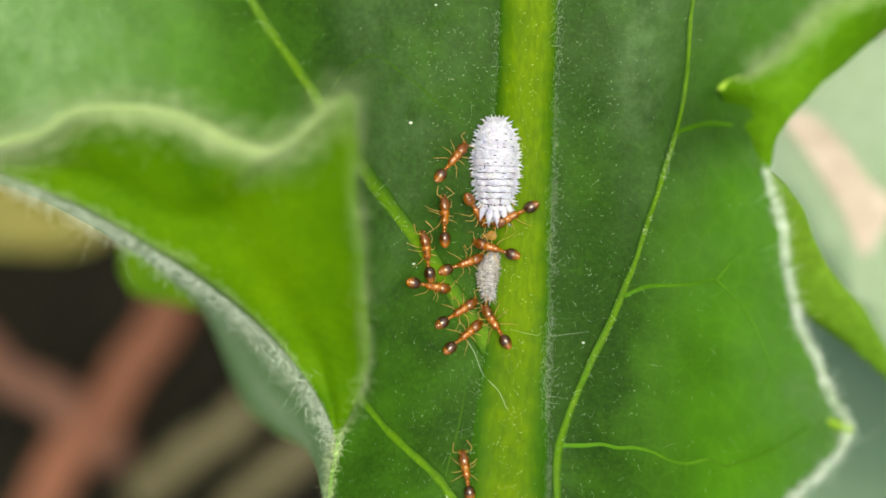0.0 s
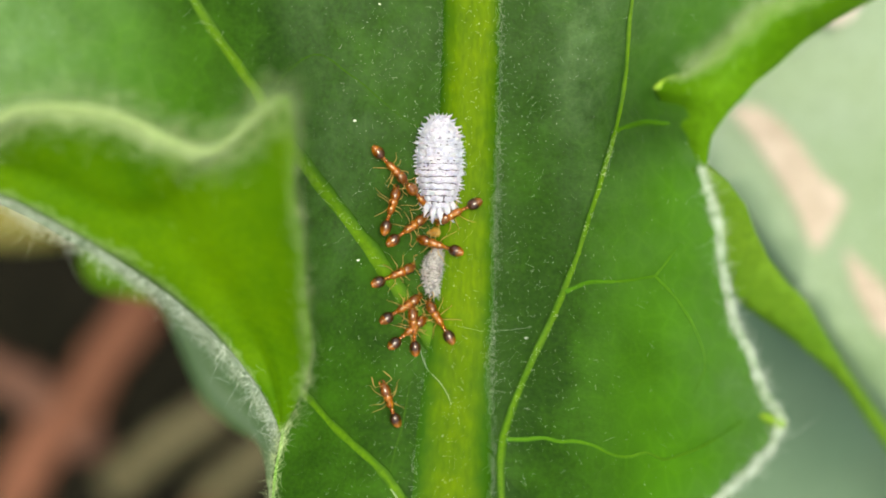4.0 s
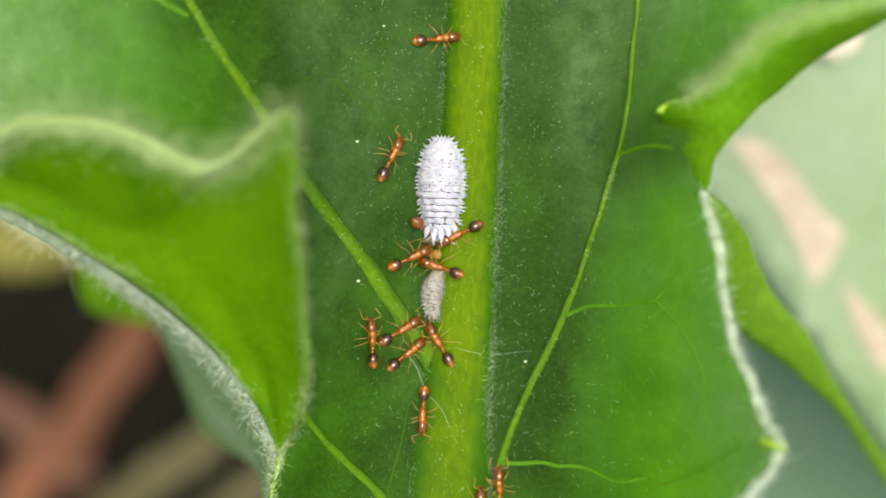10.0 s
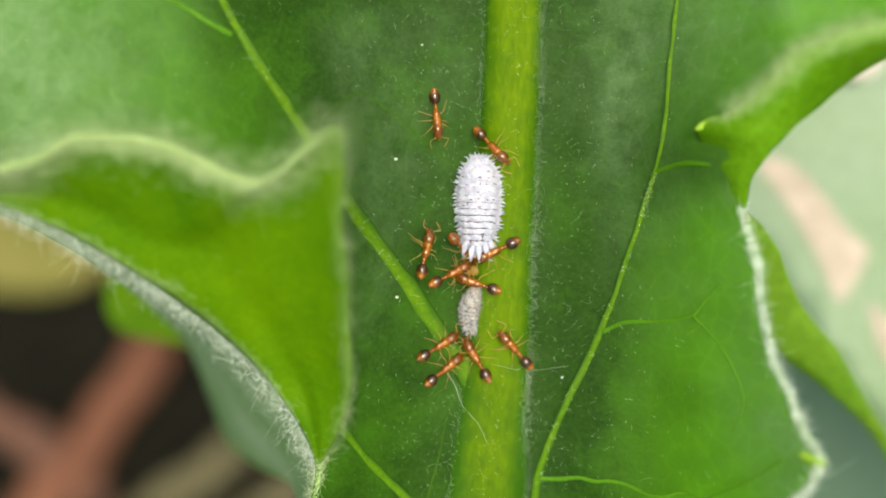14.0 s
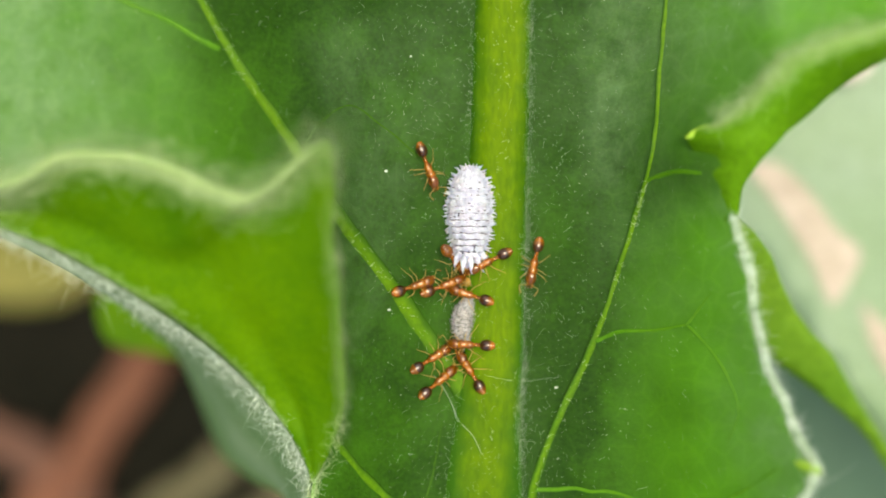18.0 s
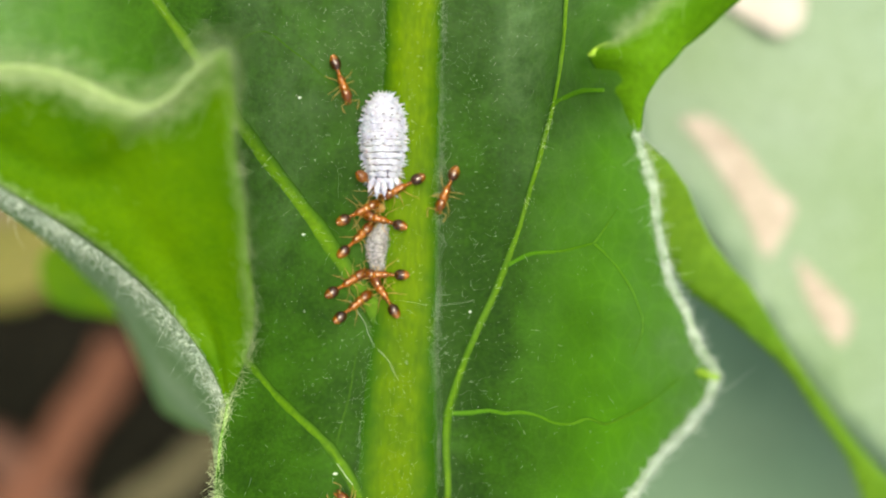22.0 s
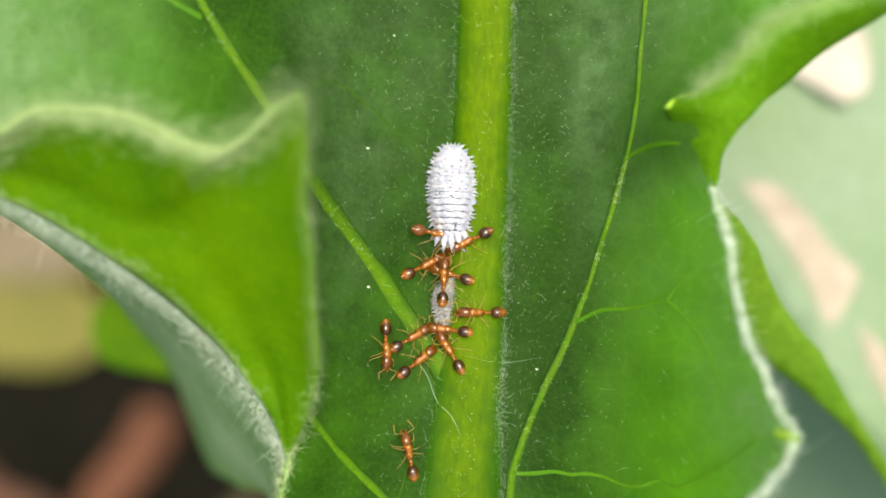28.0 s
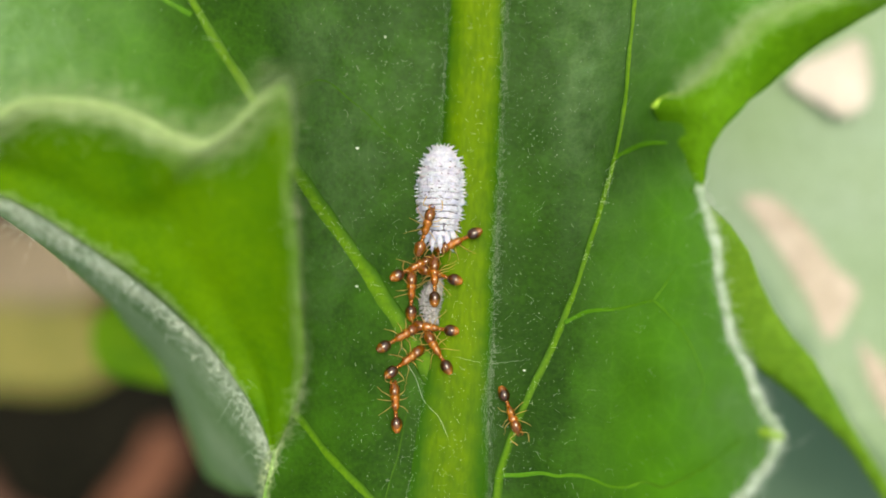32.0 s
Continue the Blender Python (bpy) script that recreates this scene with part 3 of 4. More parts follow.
for pts, r0, r1 in VEINS:
    line = shape(pts, 60)
    line = [(x + 0.04 * noise.noise((x * 1.6, y * 1.6, 1)), y, relief(x, y) + 0.026) for x, y in line]
    mat = VEIN if r1 > 0.08 else FINE_VEIN if r1 > 0.021 else FAINT_VEIN
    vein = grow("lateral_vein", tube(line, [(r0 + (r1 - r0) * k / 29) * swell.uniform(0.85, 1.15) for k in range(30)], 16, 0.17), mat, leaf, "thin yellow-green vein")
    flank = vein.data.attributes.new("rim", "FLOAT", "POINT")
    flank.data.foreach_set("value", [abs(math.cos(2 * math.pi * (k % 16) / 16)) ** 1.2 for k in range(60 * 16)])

grow("petiole", tube(shape([(0.45, -18.5, -0.6), (0.5, -26, -1), (0.5, -42, -6), (0.5, -61, -28)], 40), [1.15, 1.3, 1.6, 1.9], 12), RIB_STALK, leaf)


# white fringe and down
def fringe(pts, out, count, length, radius, seed, spread=0.6, scatter=0.05, tufts=0, mat=HAIR):
    rng = np.random.default_rng(seed)
    line = shape(pts, 400)
    tang = np.gradient(line, axis=0)
    tang /= np.linalg.norm(tang, axis=1)[:, None]
    i = rng.integers(0, 400, count)
    lean = rng.normal(0, spread, (count, 3))
    if tufts:  # some hairs stick together
        foot, tilt, of = rng.integers(0, 400, tufts), rng.normal(0, spread, (tufts, 3)), rng.integers(0, tufts, count)
        some = rng.random(count) < 0.55
        i = np.where(some, np.clip(foot[of] + rng.normal(0, 1.5, count), 0, 399).astype(int), i)
        lean = np.where(some[:, None], tilt[of] + 0.25 * lean, lean)
    side = np.cross(tang[i], (0, 0, 1)) * out
    ways = side + lean + tang[i] * rng.normal(0, 0.5, (count, 1)) + np.array((0, 0, 0.25))
    hairs("hair_fringe", grown(line[i] + rng.normal(0, scatter, (count, 3)) * (1, 1, 0.4)), ways, rng.gamma(4, length / 4, count), radius, mat, leaf, "woolly pale hairs on the leaf margin", seed, 1.1)


for run, lump in ((RIGHT_UPPER, 3), (RIGHT_LOWER[:7], 8)):  # matted wool along the margin, under its loose hairs
    line = shape([(x - 0.04, y - 0.01, z - 0.01) for x, y, z in on_blade(run)], 220)
    line = [(x + 0.05 * noise.noise((x * 5, y * 5, lump)), y + 0.05 * noise.noise((y * 5, x * 5, lump)), z + 0.03 * noise.noise((x * 7, y * 7, lump))) for x, y, z in line]
    grow("matted_wool", tube(line, [0.027 * (min(1, 0.1 + k / 110) if run is RIGHT_UPPER else 1) * (0.95 + 1.1 * noise.noise((k * 0.33, lump, 0)) + 0.9 * noise.noise((k * 0.09, lump, 4))) for k in range(220)], 10, 0.7), FELT, leaf, "matted white wool along the leaf margin")
fringe([(x - 0.01, y, z - 0.01) for x, y, z in on_blade(RIGHT_UPPER)], -1, 3600, 0.10, 0.0046, 11, 1.3, 0.06, 110)
fringe([(x - 0.01, y - 0.01, z - 0.01) for x, y, z in on_blade(RIGHT_LOWER[:6])], -1, 3200, 0.11, 0.0046, 12, 1.3, 0.06, 80)
fringe([(x + 0.12, y - 0.5 * (x > 8), z) for x, y, z in on_blade(RIGHT_UPPER[2:])], -1, 30, 0.34, 0.0045, 31, 0.9, 0.05)
fringe([(x - 0.10, y - 0.14, z - 0.12) for x, y, z in on_blade(LEFT_FOLD)], -1, 5000, 0.16, 0.0036, 13, 1.2, 0.17, 260)
fringe(on_blade(LEFT_MARGIN[1:]), -1, 1500, 0.13, 0.0040, 14, 1.1, 0.08, 60, WOOL)
fringe([(x, y - 0.10, z + 0.02) for x, y, z in UPPER_EDGE], -1, 6000, 0.22, 0.0022, 15, 1.3, 0.34, 220, WOOL)
fringe(SIDE_EDGE, -1, 1900, 0.14, 0.0018, 16, 1.0, 0.10, 110, WOOL)
fringe([(x + 0.03, y - 0.08, z + 0.06) for x, y, z in TOOTH_EDGE[5:]], -1, 3600, 0.19, 0.0024, 17, 1.2, 0.17, 160, WOOL)
fringe([(rib_line(y)[0] + rib_line(y)[1], y, surface(rib_line(y)[0] + rib_line(y)[1], y)) for y in np.linspace(-9, 8, 20)], 1, 9000, 0.07, 0.0017, 18, 1.0, 0.11)
fringe([(rib_line(y)[0] - rib_line(y)[1], y, surface(rib_line(y)[0] - rib_line(y)[1], y)) for y in np.linspace(-9, 8, 20)], -1, 2400, 0.08, 0.0016, 19, 1.0, 0.09)


fringe(on_blade(VEINS[0][0], 0.02), -1, 420, 0.09, 0.0028, 41, 1.2, 0.09, 40)
fringe(on_blade(VEINS[2][0][2:8], 0.02), -1, 420, 0.08, 0.0026, 42, 1.2, 0.06, 40)


def down(count, seed):
    """Short pale hairs lying all over the blade, and long ones here and there."""
    rng = np.random.default_rng(seed)
    roots, ways, lengths = [], [], []
    while len(roots) < count:
        x, y = rng.uniform(-12, 8.4), rng.uniform(-9.5, 9)
        if (x < -4 and y < 2.5) or x > 7.2 or rng.random() > 0.25 + 0.75 * math.exp(-max(0, abs(x - 0.8) - 2.2) / 1.2):
            continue
        roots.append((x, y, surface(x, y) + 0.01))
        w = rng.uniform(0, 6.28)
        ways.append((math.cos(w), math.sin(w), rng.uniform(0.1, 0.5)))
        lengths.append(rng.gamma(1.4, 0.032))
    hairs("leaf_down", grown(roots), ways, lengths, 0.0021, HAIR, leaf, "sparse short white hairs", seed, 0.8)


down(4200, 21)

hair_line = [(-0.75, -2.9), (-0.35, -3.5), (-0.05, -4.2), (0.35, -4.6), (0.62, -5.15)]
grow("long_hair", tube([(x, y, surface(x, y) + 0.08) for x, y in shape(hair_line, 24)], [0.004, 0.005, 0.003], 5), HAIR, leaf, "single long curved white hair")
grow("long_hair", tube([(x, y, surface(x, y) + 0.05) for x, y in shape([(-1.1, -7.6), (-0.6, -8.3), (0.1, -8.9)], 20)], [0.008, 0.010, 0.006], 5), HAIR, leaf, "single long curved white hair")
grow("long_hair", tube([(x, y, surface(x, y) + 0.06) for x, y in shape([(0.8, -2.9), (1.6, -3.05), (2.9, -2.9)], 20)], [0.002, 0.0025, 0.0015], 5), HAIR, leaf, "single long white hair")


def specks(count, seed):
    rng = random.Random(seed)
    verts, faces = [], []
    for _ in range(count):
        x, y, r = rng.gauss(0.9, 1.7), rng.uniform(-9, 8), rng.choice((0.004, 0.005, 0.006, 0.008, 0.012))
        v, f = blob(2 * r, 2 * r, r, (x, y, surface(x, y) + r * 0.4), 0, 4, 5)
        o = len(verts)
        verts += v
        faces += [tuple(k + o for k in q) for q in f]
    tagged(grow("wax_dust", (verts, faces), HAIR, leaf, "specks of white wax dust"), kind="stuff")


specks(1100, 5)
for line, r in (([(8.3, -4.50, relief(8.3, -4.50) - 0.06), (8.45, -4.54, relief(8.45, -4.54) + 0.02), (8.6, -4.58, relief(8.6, -4.58) + 0.05), (8.74, -4.62, relief(8.74, -4.62) + 0.06)], 0.13), ([(6.35, 3.98, 4.05), (6.05, 3.86, 3.80), (5.82, 3.75, 3.67), (5.72, 3.70, 3.60)], 0.12)):
    grow("leaf_tip", tube(shape(line, 14), [0.3 * r, 0.9 * r, r, 0.9 * r, 0.35 * r], 12, 0.7), TIP, leaf, "blunt yellow-green tip of a lobe")
for x, y, r in [(-2.17, 2.92, 0.045), (-2.05, -1.0, 0.04), (2.74, -3.22, 0.035), (-1.5, 6.2, 0.03), (-1.15, -7.9, 0.05)]:
    grow("wax_speck", blob(2.6 * r, 1.6 * r, r, (x, y, surface(x, y) + r * 0.4), 0, 8, 8), HAIR, leaf, "white wax crumb")


# ---- other leaves of the plant, lower down ----
def low_leaf(outline, z, slope, mat, label, foot, wave=0.6, step=1.2):
    ob = thick(grow("leaf", sheet(joined(outline + outline[:1], per_mm=1.0), lambda x, y: z + slope[0] * (x - outline[0][0]) + slope[1] * (y - outline[0][1]) + wave * noise.noise((x * 0.12, y * 0.12, z)), step), mat, plant, label), 0.2)
    fx, fy, fz = foot
    grow("petiole", tube(shape([(fx, fy, fz), ((fx + STEM[0]) / 2, (fy + STEM[1]) / 2 - 3, fz - 8), (STEM[0], STEM[1], fz - 25)], 24), [0.8, 1.2, 1.5], 8), RIB_STALK, ob)
    return ob


pale = low_leaf([(10.8, 2.2), (8, 12), (12, 26), (24, 34), (40, 30), (50, 10), (46, -14), (38, -22), (27, -15), (18.8, -7.8), (15.2, -2.9), (13.0, 0.0)], -20, (0.0, 0.0), PALE, "pale green leaf with dry tan scars", (38, -22, -20))
for pts in ([(12.3, 4.2), (13.4, 4.3), (14.8, 3.3), (16.3, 1.4), (17.3, 0.5), (16.9, -0.6), (16.2, -1.7), (15.2, 0.1), (13.7, 2.4)], [(17.3, -1.6), (18.2, -2.4), (19.8, -4.6), (19.4, -5.4), (18.0, -3.8)]):
    grow("dry_patch", sheet(joined(pts + pts[:1], per_mm=2), lambda x, y: -20 + 0.6 * noise.noise((x * 0.12, y * 0.12, -20)) + 0.12, 0.5), SCAR, pale, "dry tan scar in the blade")
low_leaf([(7.97, 1.80), (8.46, 1.41), (9.25, 0.89), (9.73, 0.07), (10.64, -1.26), (11.40, -2.04), (12.25, -2.77), (12.97, -3.70), (13.67, -4.58), (14.52, -5.58), (15.68, -6.87), (18.05, -9.31), (21.76, -13.27), (20.97, -13.56), (16.86, -8.82), (15.31, -7.06), (13.92, -5.50), (12.70, -4.51), (11.56, -3.69), (10.04, -2.71), (8.93, -1.23), (8.25, 0.54)], -1.64, (0, 0.9), STRIP, "bright green edge of a narrow leaf lobe", (21.4, -14.7, -16), 0.3, 0.5)
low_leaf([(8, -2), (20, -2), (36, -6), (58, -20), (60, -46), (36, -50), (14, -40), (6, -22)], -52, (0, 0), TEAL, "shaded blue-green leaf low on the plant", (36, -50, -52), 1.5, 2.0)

v, f = sheet(joined([(14.2, 9.0), (14.7, 9.9), (15.7, 10.3), (17.2, 11.0), (17.6, 9.6), (17.3, 8.0), (16.4, 7.6), (15.4, 8.2), (14.2, 9.0)], per_mm=2), lambda x, y: LEAF - 19.2 + 0.6 * noise.noise((x * 0.12, y * 0.12, -20)) + 0.15 * math.sin(2 * x), 0.4)
petal = tagged(new("fallen_petal", mesh_of("fallen_petal", v, f, PETAL)), "cream-white fallen petal lying on a pale leaf", "petal")
thick(petal, 0.12)


# ---- litter on the soil ----
def stick(name, a, b, r, mat, label, category, seed):
    rng = random.Random(seed)
    n, line = 24, []
    for i in range(n):
        k = i / (n - 1)
        line.append((a[0] + (b[0] - a[0]) * k + 0.5 * r * noise.noise((seed, k * 4, 0)), a[1] + (b[1] - a[1]) * k + 0.5 * r * noise.noise((seed, 0, k * 4)), a[2] + (b[2] - a[2]) * k))
    v, f = tube(line, [r * rng.uniform(0.85, 1.1) for _ in range(7)], 12)
    v = [(x, y, z + 0.12 * r * noise.noise((x * 0.4, y * 0.4, seed))) for x, y, z in v]
    whole = tagged(new(name), label, category)
    whole.location = [c * MM for c in line[0][:2]] + [0]
    ox, oy = line[0][:2]
    part("bark" if name == "dry_stick" else "culm", [(x - ox, y - oy, z) for x, y, z in v], f, mat, whole)
    if name == "dry_stick":  # splintered pale wood at both ends
        for (x, y, z), (x1, y1, z1) in ((line[0], line[1]), (line[-1], line[-2])):
            d = Vector((x - x1, y - y1, z - z1)).normalized() * r
            part("broken_end", *tube([(x - d.x * 0.2 - ox, y - d.y * 0.2 - oy, z), (x + d.x * 0.15 - ox, y + d.y * 0.15 - oy, z), (x + d.x * 0.5 - ox, y + d.y * 0.5 - oy, z + 0.1 * r)], [r * 0.75, r * 0.6, r * 0.2], 9), DRYSTICK, whole)
    else:  # swollen joints
        for k in (6, 13, 19):
            x, y, z = line[k]
            part("stalk_node", *blob(0.9 * r, 2.3 * r, 2.2 * r, (x - ox, y - oy, z), 0, 8, 10), mat, whole)
    return whole


stick("dry_stick", (-62, -52, 3.5), (-38, -14, 3.5), 3.2, STICK, "thick reddish-brown dry stick lying on soil", "stick", 1)
stick("dry_stick", (-70, -18, 2), (-46, -36, 2), 3.0, DRYSTICK, "grey-brown dry twig crossing a thicker stick", "stick", 2)
stick("dry_stick", (-30, -46, 2.5), (-40, -60, 2.5), 3.4, STICK, "short reddish-brown dry stick on soil", "stick", 3)
stick("grass_stalk", (-44, -42, 2.0), (-24, -26, 2.0), 2.6, STALK, "dull olive grass stalk lying on soil", "stalk", 4)
stick("grass_stalk", (-32, -44, 1.6), (-14, -30, 1.6), 2.2, STALK, "dull olive grass stalk lying on soil", "stalk", 5)
v, f = sheet(joined([(-80, 4), (-60, 5), (-47, 1.5), (-44, -3), (-49, -7.5), (-62, -8.5), (-80, -8.5), (-80, 4)], per_mm=0.5), lambda x, y: 3.0 + 1.5 * noise.noise((x * 0.06, y * 0.06, 4)), 1.5)
dead = thick(tagged(new("fallen_leaf", mesh_of("fallen_leaf", v, f, YELLOWED)), "yellowing green fallen leaf on soil", "leaf"), 0.4)
part("midrib", *tube([(x, -2 - 0.04 * (x + 62), 3.1 + 1.5 * noise.noise((x * 0.06, -2 * 0.06, 4))) for x in np.linspace(-80, -46, 24)], [0.9, 0.7, 0.3], 8, 0.6), YELLOWED, dead)
v, f = sheet(joined([(-80, 16), (-62, 14), (-52, 12), (-45, 7), (-50, 4), (-62, 3.5), (-80, 5), (-80, 16)], per_mm=0.5), lambda x, y: 5.5 + 1.5 * noise.noise((x * 0.06, y * 0.06, 9)), 1.5)
brown = thick(tagged(new("fallen_leaf", mesh_of("fallen_leaf", v, f, DEADLEAF)), "dead beige-brown leaf on soil beside a yellowing leaf", "leaf"), 0.4)
part("midrib", *tube([(x, 9.5 - 0.05 * (x + 62), 5.7 + 1.5 * noise.noise((x * 0.06, 9.5 * 0.06, 9))) for x in np.linspace(-80, -47, 24)], [0.8, 0.6, 0.3], 8, 0.6), DEADLEAF, brown)


low_leaf([(-15.9, -1.8), (-15.7, -3.6), (-14.7, -4.2), (-13.5, -4.4), (-12.1, -4.6), (-10.5, -4.6), (-6.7, -4.4), (-4.9, -3.4), (-6.7, -2.4), (-10.5, -2.0), (-12.8, -1.2), (-14.8, -0.7)], -24, (-0.1, 0.1), LOBE, "small bright green leaf under the folded lobe", (-4.9, -3.4, -25), 0.8, 0.6)


# ---- mealybugs ----
def mealybug(name, head, tail, width, height, bands, wax, core, label, seed, filament, lift=0.0, roll=0.0, bow=0.0, neck=0.0):
    """A flat oval scale insect: banded waxy back, and a fringe of wax threads."""
    rng = random.Random(seed)
    head, tail = Vector(head), Vector(tail)
    axis = tail - head
    length = axis.length
    root = tagged(new(name), label, "mealybug")
    mid = (head + tail) / 2
    along, across = axis.normalized(), Vector((axis.y, -axis.x)).normalized()
    z0 = surface(mid.x, mid.y) - 0.10 + lift
    root.location = (mid.x * MM, mid.y * MM, (z0 + LEAF) * MM)

    root.rotation_euler = Matrix.Rotation(roll, 3, Vector((along.x, along.y, 0))).to_euler()

    def half(s):
        return width / 2 * max(0.015, 1 - abs(2 * s - 1) ** 2.7) ** 0.55 * (1 - 0.42 * (max(0, s - 0.48) / 0.52) ** 1.5) * (1 - neck * (max(0, 0.4 - s) / 0.4) ** 1.3)

    def spot(s, w, k=1.0, lump=0.0):
        r = half(s)
        u, t = math.sin(w), math.cos(w)
        p = along * ((s - 0.5) * length) + across * (r * k * u + bow * (1 - (2 * s - 1) ** 2))
        z = 0.14 + height * (r / (width / 2)) ** 0.7 * k * max(-0.12, t) + lump
        return p.x, p.y, z

    n, m, verts = 30, 18, []
    for i in range(n):
        for j in range(m):
            verts.append(spot(0.01 + 0.98 * i / (n - 1), -1.75 + 3.5 * j / (m - 1), 0.915))
    part("body_core", verts, grid_faces(n, m), core, root)
    for b in range(bands):
        # the front bands run into one another, the rear ones stand apart
        s0, s1 = 0.004 + 0.992 * (b / bands) ** 0.85, 0.004 + 0.992 * ((b + 1) / bands) ** 0.85
        rear = min(1, max(0, (b / bands - 0.30) / 0.15))
        apart = 0.015 + 0.165 * rear
        rows, cols, verts = 13, 41, []
        for i in range(rows):
            q = i / (rows - 1)
            for j in range(cols):
                w = -1.7 + 3.4 * j / (cols - 1)
                s = s0 + (s1 - s0) * q + 0.012 * rear * noise.noise((w * 3.0, (b + q) * 1.7, seed))
                s = min(0.996, max(0.004, s))
                k = 1.0 - apart * abs(2 * q - 1) ** 9
                plates = abs(math.sin(w * 3.6 + 1.57)) ** 0.5
                d = 0.12 * noise.noise((w * 3, s * 20, seed)) + 0.14 * noise.noise((w * 8, s * 46, seed + 3)) + 0.09 * noise.noise((w * 17, s * 90, seed + 5)) + 0.16 * (1 - rear) * noise.noise((w * 6, s * 34, seed + 8))
                verts.append(spot(s, w, k + 0.4 * d * (0.5 + 0.5 * abs(math.sin(w))), d * 0.35 * height + 0.11 * height * rear * (plates - 0.8)))
        part("body_segment", verts, grid_faces(rows, cols), wax, root)
    thin = width / 1.45 ** 0.5
    for side in (-1, 1):
        for i in range(34):  # a fringe of fine threads, in pairs
            s = 0.03 + 0.93 * (i + rng.uniform(-0.25, 0.25)) / 33
            x, y, z = spot(s, side * rng.uniform(1.25, 1.5), 0.97)
            back = (s - 0.42) * 1.6 + rng.uniform(-0.25, 0.25)
            d = (across * side + along * back).normalized()
            long = filament * rng.uniform(0.55, 1.25) * (1 + 0.9 * max(0, s - 0.7) / 0.3)
            end = (x + d.x * long, y + d.y * long, z - 0.02)
            turn = rng.uniform(-0.9, 0.9) * long
            middle = (x + d.x * long * 0.5 - d.y * turn * 0.3, y + d.y * long * 0.5 + d.x * turn * 0.3, z + 0.03)
            part("wax_thread", *tube([(x - d.x * 0.05, y - d.y * 0.05, z), middle, end], [0.036 * thin, 0.026 * thin, 0.006], 6), wax, root)
    for k in (-1.15, -0.7, -0.22, 0.28, 0.8):  # broad wedges of wax at the tail
        x, y, z = spot(0.90 - 0.06 * abs(k), k * 1.1, 1.0)
        d = (across * k * 0.40 + along).normalized()
        run = filament * (3.2 - 0.9 * abs(k)) * rng.uniform(0.9, 1.1)
        part("tail_thread", *tube([(x - d.x * 0.12, y - d.y * 0.12, z * 0.95), (x + d.x * run * 0.25, y + d.y * run * 0.25, z * 1.10), (x + d.x * run, y + d.y * run, z * 0.85)], [0.04 * width, 0.078 * width, 0.008 * width], 8, 0.5), wax, root, "pointed wedge of white wax")
    for k in np.linspace(-1.0, 1.0, 9):
        x, y, z = spot(0.035, k * 1.4, 0.95)
        d = (across * k * 1.0 - along).normalized()
        run = filament * rng.uniform(0.6, 1.05)
        part("wax_thread", *tube([(x, y, z), (x + d.x * run * 0.5, y + d.y * run * 0.5, z + 0.01), (x + d.x * run, y + d.y * run, z)], [0.034 * thin, 0.024 * thin, 0.008], 6), wax, root)
    pits, faces = [], []  # rows of small dark pits across the front of the back
    for row in (0.22, 0.29, 0.36, 0.43, 0.50):
        for k in (-0.85, -0.5, -0.16, 0.2, 0.52, 0.88):
            if rng.random() < 0.8:
                x, y, z = spot(row + rng.uniform(-0.008, 0.008), k + rng.uniform(-0.08, 0.08), 1.04)
                v, f = blob(0.022 * width, rng.uniform(0.04, 0.09) * width, 0.02 * width, (0, 0, 0), 0, 4, 6)
                faces += [tuple(n + len(pits) for n in q) for q in f]
                pits += [(x + along.x * a + across.x * b, y + along.y * a + across.y * b, z + c) for a, b, c in v]
    part("back_pits", pits, faces, core, root, "rows of small dark pits in the wax")
    return root


mealybug("mealybug", (0.26, 3.13), (0.24, 0.12), 1.30, 0.60, 15, WAX, CORE, "adult mealybug coated in white wax, fringed with short wax threads", 4, 0.16, 0.16, radians(9))
mealybug("mealybug", (0.27, -0.56), (0.10, -2.08), 0.58, 0.32, 12, GREYWAX, GREYCORE, "small grey mealybug nymph on the midrib, tended by ants", 9, 0.09, 0.06, 0.0, 0.15, 0.45)


# ---- honeydew at the tails ----
DEW = skin("honeydew", (0.480, 0.230, 0.040), (0.720, 0.450, 0.140), 0.08, 3.0, 12.0, 0.006, 0.35, 0.5, 0.3, 1.0, spec=0.5)


def honeydew(x, y, size, seed, label):
    """A sticky drop drawn out between the insects: a lumpy blob with smaller beads beside it."""
    root = tagged(new("honeydew_drop"), label, "honeydew")
    root.location = (x * MM, y * MM, (surface(x, y) + LEAF) * MM)
    rng = random.Random(seed)
    v, f = blob(size, size * 0.8, size * 0.7, (0, 0, size * 0.28), 0.2, 12, 12)
    part("drop", [(a + 0.10 * size * noise.noise((a * 9, b * 9, seed)), b + 0.10 * size * noise.noise((b * 9, c * 9, seed)), c) for a, b, c in v], f, DEW, root)
    for _ in range(9):
        w, r, off = rng.uniform(0, 6.28), size * rng.uniform(0.16, 0.36), size * rng.uniform(0.4, 0.75)
        part("bead", *blob(r, r * 0.9, r * 0.8, (off * math.cos(w), off * math.sin(w), r * 0.35), 0, 8, 8), DEW, root)
    return root


honeydew(0.14, -0.22, 0.36, 3, "pale amber honeydew drop at the tail of the white mealybug")
honeydew(0.06, -2.33, 0.28, 8, "pale amber honeydew drop at the tail of the grey nymph")


# ---- ants ----
def limb(points, r0, r1):
    return tube(shape(points, 14), [r0, r0 * 0.8, r1], 6)


